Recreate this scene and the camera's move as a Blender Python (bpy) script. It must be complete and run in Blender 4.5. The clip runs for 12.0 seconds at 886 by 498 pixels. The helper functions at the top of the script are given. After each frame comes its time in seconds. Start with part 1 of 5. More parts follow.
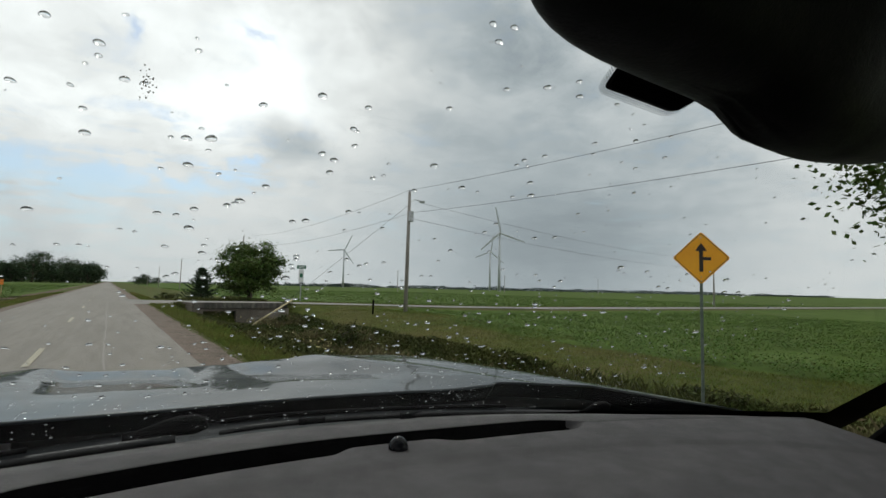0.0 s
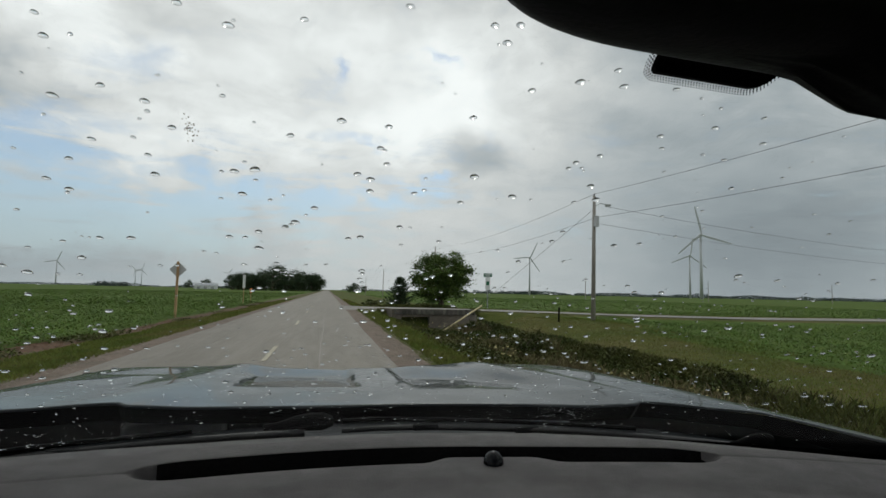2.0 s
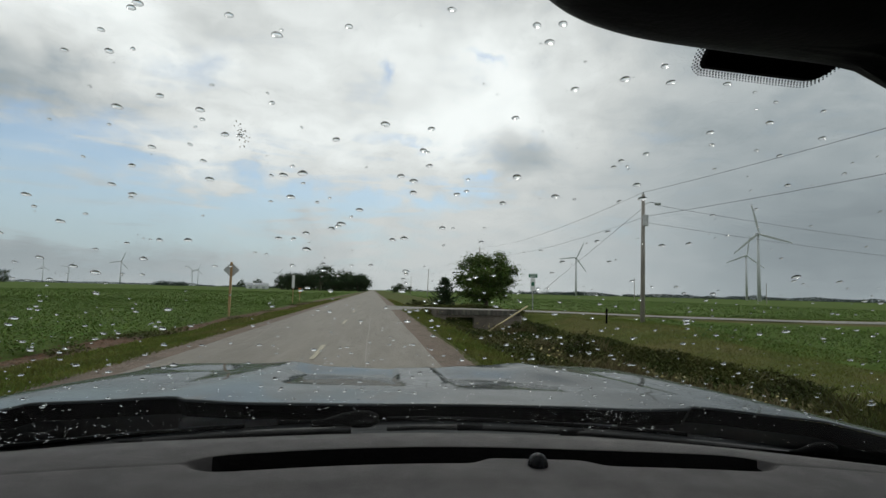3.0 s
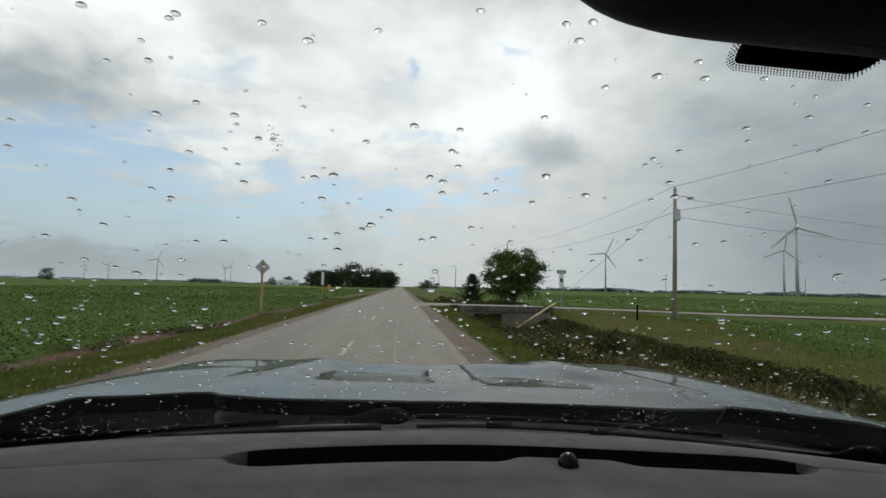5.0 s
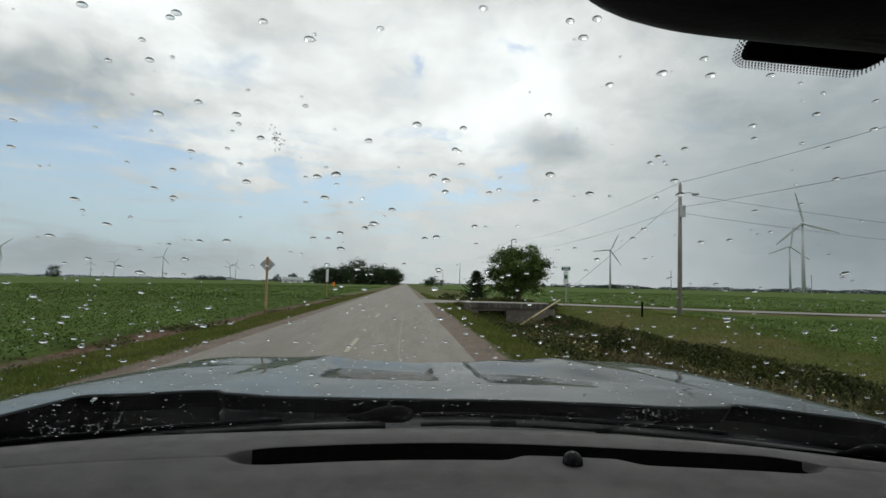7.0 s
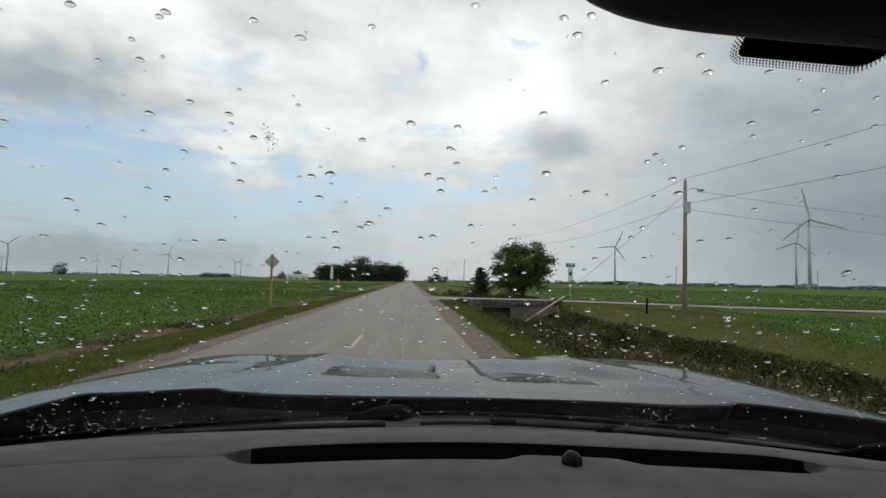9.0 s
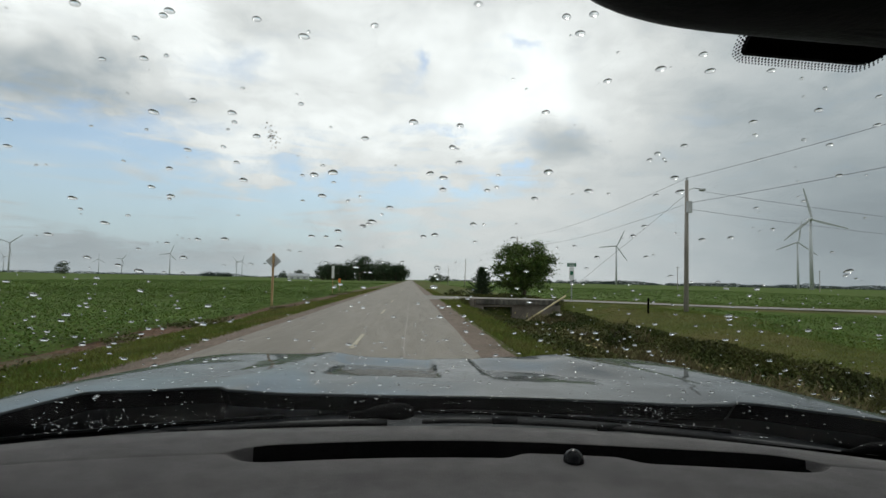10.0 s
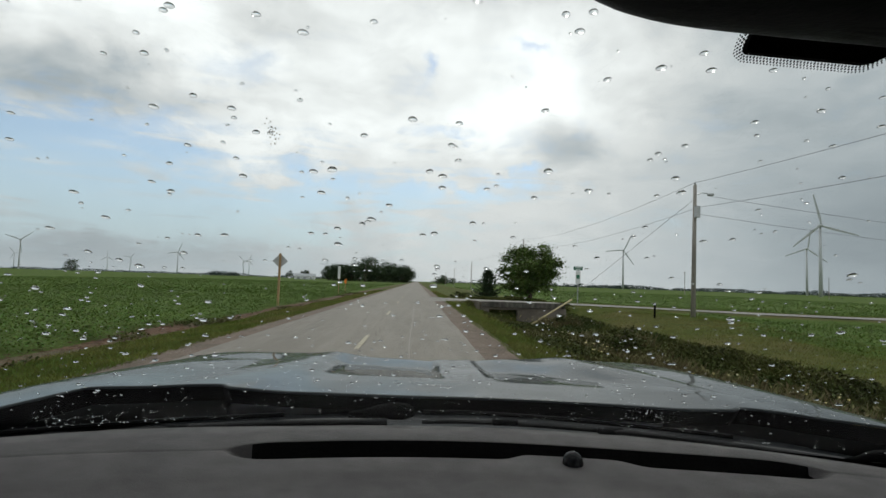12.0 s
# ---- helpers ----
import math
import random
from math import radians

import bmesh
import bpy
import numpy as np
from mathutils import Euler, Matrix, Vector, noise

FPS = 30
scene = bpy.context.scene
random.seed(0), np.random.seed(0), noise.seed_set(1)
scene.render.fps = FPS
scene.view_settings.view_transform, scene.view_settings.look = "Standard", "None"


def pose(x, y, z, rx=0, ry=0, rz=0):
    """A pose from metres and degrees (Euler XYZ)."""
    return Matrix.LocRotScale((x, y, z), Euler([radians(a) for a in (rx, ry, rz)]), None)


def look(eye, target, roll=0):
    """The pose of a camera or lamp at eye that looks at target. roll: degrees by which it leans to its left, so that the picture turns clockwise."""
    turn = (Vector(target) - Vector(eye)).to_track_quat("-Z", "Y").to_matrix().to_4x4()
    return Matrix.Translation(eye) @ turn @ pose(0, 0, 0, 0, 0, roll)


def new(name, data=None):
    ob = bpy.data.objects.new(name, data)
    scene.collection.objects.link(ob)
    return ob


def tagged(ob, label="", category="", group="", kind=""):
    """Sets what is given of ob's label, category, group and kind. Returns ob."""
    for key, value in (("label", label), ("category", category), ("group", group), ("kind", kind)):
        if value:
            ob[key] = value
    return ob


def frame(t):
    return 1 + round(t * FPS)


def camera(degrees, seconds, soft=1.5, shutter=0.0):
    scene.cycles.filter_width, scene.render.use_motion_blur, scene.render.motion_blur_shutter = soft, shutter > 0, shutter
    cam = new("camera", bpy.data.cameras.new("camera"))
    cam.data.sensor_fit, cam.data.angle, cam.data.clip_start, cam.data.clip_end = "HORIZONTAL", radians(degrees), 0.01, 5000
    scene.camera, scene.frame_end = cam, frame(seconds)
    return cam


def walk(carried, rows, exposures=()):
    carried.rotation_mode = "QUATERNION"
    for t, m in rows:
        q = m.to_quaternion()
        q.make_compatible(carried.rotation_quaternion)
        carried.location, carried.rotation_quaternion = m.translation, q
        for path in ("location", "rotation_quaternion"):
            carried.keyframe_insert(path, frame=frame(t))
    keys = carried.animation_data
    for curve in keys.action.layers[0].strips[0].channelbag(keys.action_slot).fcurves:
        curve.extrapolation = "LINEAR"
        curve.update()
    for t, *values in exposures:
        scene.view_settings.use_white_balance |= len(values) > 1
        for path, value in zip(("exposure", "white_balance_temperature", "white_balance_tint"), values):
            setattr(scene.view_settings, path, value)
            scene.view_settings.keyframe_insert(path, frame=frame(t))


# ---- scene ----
# One moment of a drive along a straight county road: the car stands on the road with
# the fields, turbines and roadside growth round it, and the camera turns behind its windscreen.
cam = camera(80.0, 12.0)
PATH = [
    (0.0, pose(-0.120, 0.045, 1.587, 94.26, -1.22, -32.30)),
    (0.5, pose(-0.066, 0.039, 1.597, 94.28, -0.85, -26.05)),
    (1.0, pose(-0.030, 0.023, 1.597, 94.65, -0.66, -20.60)),
    (1.5, pose(-0.012, 0.013, 1.598, 94.61, -0.81, -16.37)),
    (2.0, pose(-0.001, 0.004, 1.595, 94.65, -1.18, -12.31)),
    (2.5, pose(0.000, 0.000, 1.594, 94.63, -1.36, -9.29)),
    (3.0, pose(0.000, 0.001, 1.595, 94.59, -1.39, -7.50)),
    (4.0, pose(-0.005, -0.001, 1.597, 94.30, -1.37, -5.60)),
    (5.0, pose(-0.002, -0.001, 1.598, 94.14, -1.30, -4.52)),
    (5.5, pose(0.000, 0.000, 1.599, 94.07, -1.25, -4.21)),
    (6.0, pose(0.000, 0.000, 1.600, 93.95, -1.25, -4.09)),
    (6.5, pose(-0.001, 0.001, 1.599, 93.82, -1.25, -4.09)),
    (7.0, pose(-0.001, 0.001, 1.600, 93.80, -1.20, -4.05)),
    (8.0, pose(0.003, 0.003, 1.602, 93.60, -1.15, -3.80)),
    (9.0, pose(0.007, 0.004, 1.603, 93.44, -1.10, -3.58)),
    (9.5, pose(0.006, 0.004, 1.603, 93.33, -1.10, -3.55)),
    (10.0, pose(0.006, 0.003, 1.602, 93.38, -1.15, -3.45)),
    (10.5, pose(0.010, 0.004, 1.602, 93.43, -1.20, -3.05)),
    (11.0, pose(0.013, 0.005, 1.601, 93.50, -1.30, -2.88)),
    (11.5, pose(0.013, 0.004, 1.600, 93.51, -1.60, -2.81)),
    (12.0, pose(0.013, 0.004, 1.599, 93.58, -1.90, -2.81)),
]
STOPS = ((0.0, 0.0), (0.7, -0.16), (1.5, -0.20), (3.0, -0.18), (5.0, -0.09), (7.2, -0.08), (9.5, -0.06), (12.0, -0.02))
walk(cam, PATH, [(t, ev, 6450, 4.0) for t, ev in STOPS])

# ---- node helpers ----


def nodes_of(tree):
    tree.nodes.clear()
    return tree.nodes, tree.links


def feed(tree, socket, value):
    if isinstance(value, bpy.types.NodeSocket):
        tree.links.new(value, socket)
    else:
        socket.default_value = value


def calc(tree, op, a, b=0.0, c=0.0, clamp=False):
    n = tree.nodes.new("ShaderNodeMath")
    n.operation, n.use_clamp = op, clamp
    for i, v in enumerate((a, b, c)):
        feed(tree, n.inputs[i], v)
    return n.outputs[0]


def mixed(tree, fac, a, b):
    n = tree.nodes.new("ShaderNodeMix")
    n.data_type = "RGBA"
    feed(tree, n.inputs["Factor"], fac)
    feed(tree, n.inputs[6], a if isinstance(a, bpy.types.NodeSocket) else (*a, 1))
    feed(tree, n.inputs[7], b if isinstance(b, bpy.types.NodeSocket) else (*b, 1))
    return n.outputs[2]


def noise_of(tree, vector, scale, detail=4.0, rough=0.55, distort=0.0):
    n = tree.nodes.new("ShaderNodeTexNoise")
    if vector is not None:
        tree.links.new(vector, n.inputs["Vector"])
    n.inputs["Scale"].default_value, n.inputs["Detail"].default_value = scale, detail
    n.inputs["Roughness"].default_value, n.inputs["Distortion"].default_value = rough, distort
    return n.outputs["Fac"]


def ramped(tree, value, lo, hi, to_lo=0.0, to_hi=1.0):
    n = tree.nodes.new("ShaderNodeMapRange")
    n.interpolation_type = "SMOOTHSTEP"
    feed(tree, n.inputs[0], value)
    for i, v in enumerate((lo, hi, to_lo, to_hi)):
        n.inputs[i + 1].default_value = v
    return n.outputs[0]


# ---- world: broken cloud over a blue sky, brightest round the veiled sun ----
SUN_AZ, SUN_EL = 14.0, 52.0
world = bpy.data.worlds.new("cloudy_sky")
scene.world = world
world.use_nodes = True
wt = world.node_tree
nodes_of(wt)
sky = wt.nodes.new("ShaderNodeTexSky")
sky.sky_type, sky.sun_disc = "NISHITA", False
sky.sun_elevation, sky.sun_rotation = radians(SUN_EL), radians(SUN_AZ)
sky.air_density, sky.dust_density = 1.0, 0.7
coord = wt.nodes.new("ShaderNodeTexCoord").outputs["Generated"]
split = wt.nodes.new("ShaderNodeSeparateXYZ")
wt.links.new(coord, split.inputs[0])
dx, dy, dz = split.outputs
high = calc(wt, "ADD", calc(wt, "MAXIMUM", dz, 0.0), 0.24)
flat = wt.nodes.new("ShaderNodeCombineXYZ")
wt.links.new(calc(wt, "DIVIDE", dx, high), flat.inputs[0])
wt.links.new(calc(wt, "DIVIDE", dy, high), flat.inputs[1])
plane = flat.outputs[0]
n_big = noise_of(wt, plane, 0.9, 5.0, 0.55, 0.5)
n_mid = noise_of(wt, plane, 3.4, 7.0, 0.6, 0.5)
n_fine = noise_of(wt, plane, 9.0, 5.0, 0.6, 0.2)
n_warp = noise_of(wt, coord, 6.0, 4.0, 0.6)
thin = wt.nodes.new("ShaderNodeMapping")
thin.inputs["Scale"].default_value, thin.inputs["Rotation"].default_value = (4.0, 4.0, 26.0), (0.0, radians(-7), 0.0)
wt.links.new(coord, thin.inputs[0])
n_wisp = noise_of(wt, thin.outputs[0], 1.3, 6.0, 0.6, 0.6)
ahead = calc(wt, "MAXIMUM", dy, 0.12)
across = calc(wt, "DIVIDE", dx, ahead)
upward = calc(wt, "DIVIDE", dz, ahead)
warp = calc(wt, "SUBTRACT", n_warp, 0.5)


def bank(a, e, wide, tall, bend=0.25, hard=False):
    """A soft bank of cloud round the bearing a and height e (both as tangents)."""
    u = calc(wt, "DIVIDE", calc(wt, "SUBTRACT", calc(wt, "MULTIPLY_ADD", warp, bend, across), a), wide)
    v = calc(wt, "DIVIDE", calc(wt, "SUBTRACT", calc(wt, "MULTIPLY_ADD", warp, bend * 0.8, upward), e), tall)
    r = calc(wt, "ADD", calc(wt, "MULTIPLY", u, u), calc(wt, "MULTIPLY", v, v))
    if hard:
        r = calc(wt, "MULTIPLY", r, r)
    return calc(wt, "EXPONENT", calc(wt, "MULTIPLY", r, -1.0))


def total(*terms):
    out = 0.0
    for weight, value in terms:
        out = calc(wt, "MULTIPLY_ADD", value, weight, out)
    return out


# where blue shows through, and where the cloud is thick or thin
gaps = total((1.0, bank(-0.75, 0.255, 0.34, 0.075)), (0.9, bank(-0.75, 0.16, 0.50, 0.08)), (0.8, bank(-0.25, 0.15, 0.34, 0.05, 0.4)), (0.95, bank(0.19, 0.215, 0.075, 0.018)), (0.6, bank(0.08, 0.165, 0.10, 0.016)),
             (0.75, bank(0.005, 0.42, 0.020, 0.028)), (0.7, bank(0.19, 0.46, 0.05, 0.014)), (0.5, bank(0.05, 0.27, 0.10, 0.02)), (0.35, bank(-0.35, 0.40, 0.10, 0.03)), (0.55, bank(-0.6, 0.085, 0.6, 0.06)))
wisp = calc(wt, "SUBTRACT", ramped(wt, n_wisp, 0.34, 0.68), 0.5)
low = ramped(wt, dz, 0.20, 0.36, 1.0, 0.10)
cover = calc(wt, "ADD", total((-0.92, gaps), (1.15, n_mid), (0.5, n_fine), (0.20, calc(wt, "MULTIPLY", wisp, low))), 0.13, clamp=True)
streaks = calc(wt, "MULTIPLY", ramped(wt, n_wisp, 0.46, 0.70, 0.0, 0.62), low)
cover = calc(wt, "ADD", ramped(wt, cover, 0.0, 0.95, 0.20, 1.0), streaks, clamp=True)
bright = total((0.30, bank(0.26, 0.41, 0.14, 0.10)), (0.16, bank(0.2, 0.42, 0.36, 0.2)), (0.16, bank(-0.10, 0.47, 0.35, 0.16)), (0.44, bank(-0.62, 0.53, 0.34, 0.10)), (-0.25, bank(-0.6, 0.05, 0.6, 0.10)), (0.22, bank(-0.2, 0.27, 0.30, 0.06)), (0.22, bank(0.2, 0.31, 0.22, 0.05)), (0.20, bank(-0.40, 0.40, 0.16, 0.08)), (0.10, bank(0.12, 0.11, 0.34, 0.12)),
               (-0.27, bank(0.283, 0.276, 0.074, 0.042, 0.10, True)), (-0.24, bank(-0.30, 0.505, 0.11, 0.05)), (-0.20, bank(-0.68, 0.365, 0.20, 0.048, 0.12, True)), (-0.15, bank(-0.50, 0.315, 0.14, 0.030, 0.12, True)),
               (-0.20, bank(0.85, 0.62, 0.25, 0.16)), (-0.12, bank(0.62, 0.36, 0.22, 0.07)), (-0.25, bank(0.9, 0.10, 0.5, 0.22)), (-0.18, bank(1.4, 0.3, 0.7, 0.4)))
calm = calc(wt, "MULTIPLY", ramped(wt, dz, 0.02, 0.34, 0.22, 1.0), calc(wt, "MULTIPLY_ADD", bank(0.85, 0.22, 0.50, 0.28), -0.55, 1.0))
billow = calc(wt, "SUBTRACT", ramped(wt, n_mid, 0.40, 0.60), 0.5)
ripple = total((0.06, billow), (0.24, calc(wt, "SUBTRACT", n_mid, 0.5)), (0.12, calc(wt, "SUBTRACT", n_big, 0.5)), (0.26, calc(wt, "SUBTRACT", n_fine, 0.5)), (0.05, calc(wt, "MULTIPLY", wisp, low)))
level = calc(wt, "ADD", total((1.0, bright), (1.0, calc(wt, "MULTIPLY", ripple, calm))), 0.668)
level = calc(wt, "MINIMUM", calc(wt, "MAXIMUM", level, 0.31), 1.12)
tone = wt.nodes.new("ShaderNodeCombineColor")
cool = ramped(wt, level, 0.25, 0.8, 0.0, 1.0)
wt.links.new(calc(wt, "MULTIPLY", level, calc(wt, "MULTIPLY_ADD", cool, 0.105, 0.90)), tone.inputs[0])
wt.links.new(level, tone.inputs[1])
wt.links.new(calc(wt, "MULTIPLY", level, calc(wt, "MULTIPLY_ADD", cool, -0.085, 1.105)), tone.inputs[2])
blue = wt.nodes.new("ShaderNodeVectorMath")
blue.operation = "SCALE"
wt.links.new(sky.outputs[0], blue.inputs[0])
blue.inputs["Scale"].default_value = 0.12
back = wt.nodes.new("ShaderNodeBackground")
haze = mixed(wt, ramped(wt, dz, 0.0, 0.24, 0.85, 0.0), blue.outputs[0], (0.45, 0.54, 0.645))
wt.links.new(mixed(wt, cover, haze, tone.outputs[0]), back.inputs["Color"])
back.inputs["Strength"].default_value = 1.0
wt.links.new(back.outputs[0], wt.nodes.new("ShaderNodeOutputWorld").inputs["Surface"])

sun = new("sun", bpy.data.lights.new("sun", "SUN"))
sun.data.energy, sun.data.angle, sun.data.color = 0.8, radians(14), (1.0, 0.96, 0.90)
sun.matrix_world = look((0, 0, 0), (-math.sin(radians(SUN_AZ)) * math.cos(radians(SUN_EL)), -math.cos(radians(SUN_AZ)) * math.cos(radians(SUN_EL)), -math.sin(radians(SUN_EL))))


# ---- materials ----


def surface(name, colours, scale=3.0, rough=0.8, bump=0.0, bump_scale=30.0, metal=0.0, spread=(0.35, 0.65), coarse=0.3, coat=0.0, stretch=(1, 1, 1), vary=0.0, sheen=0.35):
    """Two or three colours mixed at two scales, with fine relief."""
    m = bpy.data.materials.new(name)
    m.use_nodes = True
    t = m.node_tree
    nodes_of(t)
    c = t.nodes.new("ShaderNodeTexCoord").outputs["Object"]
    mp = t.nodes.new("ShaderNodeMapping")
    t.links.new(c, mp.inputs[0])
    mp.inputs["Scale"].default_value = stretch
    v = mp.outputs[0]
    col = mixed(t, ramped(t, noise_of(t, v, scale, 6.0, 0.62), *spread), colours[0], colours[1])
    if len(colours) > 2:
        col = mixed(t, ramped(t, noise_of(t, v, scale * coarse * 0.4, 4.0, 0.6, 0.6), 0.42, 0.68), col, colours[2])
    if vary:
        rnd = t.nodes.new("ShaderNodeNewGeometry").outputs["Random Per Island"]
        hs = t.nodes.new("ShaderNodeHueSaturation")
        t.links.new(calc(t, "MULTIPLY_ADD", rnd, 2 * vary, 1 - vary), hs.inputs["Value"])
        t.links.new(calc(t, "MULTIPLY_ADD", rnd, 0.06, 0.47), hs.inputs["Hue"])
        t.links.new(col, hs.inputs["Color"])
        col = hs.outputs[0]
    b = t.nodes.new("ShaderNodeBsdfPrincipled")
    t.links.new(col, b.inputs["Base Color"])
    t.links.new(ramped(t, noise_of(t, v, scale * 2.3, 4.0), 0.3, 0.7, max(0.0, rough - 0.08), min(1.0, rough + 0.08)), b.inputs["Roughness"])
    b.inputs["Metallic"].default_value, b.inputs["Coat Weight"].default_value = metal, coat
    b.inputs["Coat Roughness"].default_value = 0.03
    b.inputs["Specular IOR Level"].default_value = sheen
    if bump:
        bp = t.nodes.new("ShaderNodeBump")
        bp.inputs["Strength"].default_value, bp.inputs["Distance"].default_value = bump, 0.02
        t.links.new(noise_of(t, v, bump_scale, 5.0, 0.65), bp.inputs["Height"])
        t.links.new(bp.outputs[0], b.inputs["Normal"])
    t.links.new(b.outputs[0], t.nodes.new("ShaderNodeOutputMaterial").inputs["Surface"])
    return m


def clear(name, ior, tint=(1, 1, 1)):
    m = bpy.data.materials.new(name)
    m.use_nodes = True
    t = m.node_tree
    nodes_of(t)
    b = t.nodes.new("ShaderNodeBsdfPrincipled")
    b.inputs["Base Color"].default_value = (*tint, 1)
    b.inputs["Transmission Weight"].default_value, b.inputs["Roughness"].default_value, b.inputs["IOR"].default_value = 1.0, 0.0, ior
    t.links.new(b.outputs[0], t.nodes.new("ShaderNodeOutputMaterial").inputs["Surface"])
    return m


ASPHALT = surface("worn_asphalt", ((0.205, 0.184, 0.158), (0.240, 0.217, 0.187), (0.186, 0.167, 0.143)), 2.2, 0.72, 0.5, 60, stretch=(1, 0.12, 1), sheen=0.3)
SEAM = surface("pale_seam", ((0.27, 0.25, 0.225), (0.32, 0.295, 0.265)), 4.0, 0.8, 0.3, 60)
PATCH = surface("road_patch", ((0.175, 0.16, 0.145), (0.22, 0.20, 0.185)), 5.0, 0.75, 0.4, 60)
SIDE = surface("pale_side_road", ((0.24, 0.225, 0.20), (0.30, 0.28, 0.255), (0.20, 0.19, 0.17)), 1.2, 0.85, 0.4, 40)
GRAVEL = surface("shoulder_gravel", ((0.150, 0.110, 0.086), (0.205, 0.158, 0.128), (0.122, 0.098, 0.074)), 9.0, 0.95, 0.7, 45)
YELLOW_LINE = surface("worn_yellow_paint", ((0.45, 0.40, 0.29), (0.34, 0.31, 0.25)), 7.0, 0.7, 0.2, 60)
TAR = surface("crack_sealer", ((0.05, 0.05, 0.05), (0.08, 0.075, 0.07)), 8.0, 0.5)
VERGE = surface("verge_turf", ((0.050, 0.077, 0.014), (0.092, 0.110, 0.025), (0.105, 0.093, 0.035)), 2.5, 0.95, 0.8, 25, sheen=0.08)
MOWN = surface("mown_turf", ((0.056, 0.073, 0.014), (0.084, 0.094, 0.022), (0.106, 0.094, 0.033)), 1.0, 0.95, 0.8, 25, sheen=0.08)
SOIL = surface("damp_soil", ((0.062, 0.034, 0.019), (0.140, 0.074, 0.040), (0.078, 0.066, 0.028)), 4.0, 0.95, 1.0, 14)
FIELD = surface("crop_field", ((0.064, 0.104, 0.020), (0.092, 0.138, 0.028), (0.072, 0.102, 0.022)), 0.35, 0.95, 0.9, 2.0, stretch=(1.0, 0.35, 1), sheen=0.06)
CROP = surface("bean_leaf", ((0.080, 0.132, 0.024), (0.110, 0.168, 0.033)), 0.25, 0.75, vary=0.2, sheen=0.12)
GRASS = surface("grass_blade", ((0.108, 0.148, 0.028), (0.180, 0.202, 0.047), (0.215, 0.190, 0.072)), 0.8, 0.8, vary=0.35, sheen=0.1)
STRAW = surface("dry_grass", ((0.135, 0.118, 0.058), (0.205, 0.175, 0.092), (0.088, 0.086, 0.033)), 0.8, 0.85, vary=0.3, sheen=0.1)
WEED = surface("weed_leaf", ((0.040, 0.054, 0.013), (0.088, 0.094, 0.026), (0.112, 0.094, 0.042)), 0.5, 0.8, vary=0.4, sheen=0.12)
FLOWER = surface("weed_flower", ((0.55, 0.50, 0.30), (0.45, 0.36, 0.08)), 3.0, 0.8)
LEAF = surface("broad_leaf", ((0.052, 0.090, 0.017), (0.098, 0.142, 0.028)), 0.8, 0.6, vary=0.4, sheen=0.2)
NEEDLE = surface("cedar_spray", ((0.018, 0.040, 0.014), (0.036, 0.066, 0.022)), 1.2, 0.7, vary=0.35)
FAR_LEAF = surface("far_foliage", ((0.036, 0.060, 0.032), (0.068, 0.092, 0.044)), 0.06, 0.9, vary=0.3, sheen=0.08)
# leaves greyed towards blue: distance haze is painted into this colour
HAZE_TINT_LEAF = surface("haze_tinted_foliage", ((0.055, 0.078, 0.072), (0.078, 0.100, 0.086)), 0.01, 0.95, vary=0.2, sheen=0.02)
BARK = surface("bark", ((0.075, 0.060, 0.045), (0.13, 0.105, 0.08)), 6.0, 0.95, 1.0, 18, stretch=(1, 1, 0.2))
POLE_WOOD = surface("weathered_pole", ((0.24, 0.22, 0.20), (0.36, 0.335, 0.305)), 4.0, 0.9, 0.6, 20, stretch=(1, 1, 0.08))
POST_WOOD = surface("treated_timber", ((0.36, 0.23, 0.12), (0.48, 0.33, 0.18)), 5.0, 0.85, 0.4, 25, stretch=(1, 1, 0.1))
STEEL = surface("galvanised_steel", ((0.30, 0.31, 0.32), (0.42, 0.43, 0.44)), 8.0, 0.45, metal=0.8)
GREEN_STEEL = surface("painted_post_steel", ((0.10, 0.13, 0.11), (0.17, 0.20, 0.17)), 6.0, 0.5, metal=0.3)
SIGN_YELLOW = surface("sign_yellow", ((0.86, 0.37, 0.012), (0.92, 0.42, 0.016)), 1.0, 0.45)
SIGN_BLACK = surface("sign_black", ((0.018, 0.012, 0.010), (0.03, 0.02, 0.015)), 2.0, 0.5)
SIGN_BACK = surface("bare_aluminium", ((0.42, 0.43, 0.44), (0.52, 0.53, 0.54)), 3.0, 0.5, metal=0.6)
SIGN_GREEN = surface("sign_green", ((0.02, 0.13, 0.075), (0.03, 0.16, 0.09)), 3.0, 0.5)
SIGN_WHITE = surface("sign_white", ((0.68, 0.70, 0.70), (0.76, 0.77, 0.77)), 3.0, 0.5)
ORANGE = surface("orange_marker", ((0.75, 0.20, 0.03), (0.82, 0.26, 0.05)), 3.0, 0.6)
CONCRETE = surface("stained_concrete", ((0.20, 0.172, 0.145), (0.27, 0.240, 0.205), (0.13, 0.112, 0.092)), 1.6, 0.9, 0.7, 18)
DARK_CONCRETE = surface("mossy_concrete", ((0.075, 0.070, 0.062), (0.165, 0.152, 0.130), (0.045, 0.045, 0.037)), 2.2, 0.95, 0.9, 16, stretch=(1.6, 1, 0.5), vary=0.25)
BAMBOO = surface("pale_rail", ((0.42, 0.36, 0.20), (0.52, 0.45, 0.27)), 4.0, 0.7)
TURBINE = surface("turbine_paint", ((0.46, 0.48, 0.50), (0.54, 0.56, 0.58)), 0.05, 0.6, sheen=0.2)
CABLE = surface("weathered_cable", ((0.09, 0.09, 0.095), (0.14, 0.14, 0.145)), 2.0, 0.6)
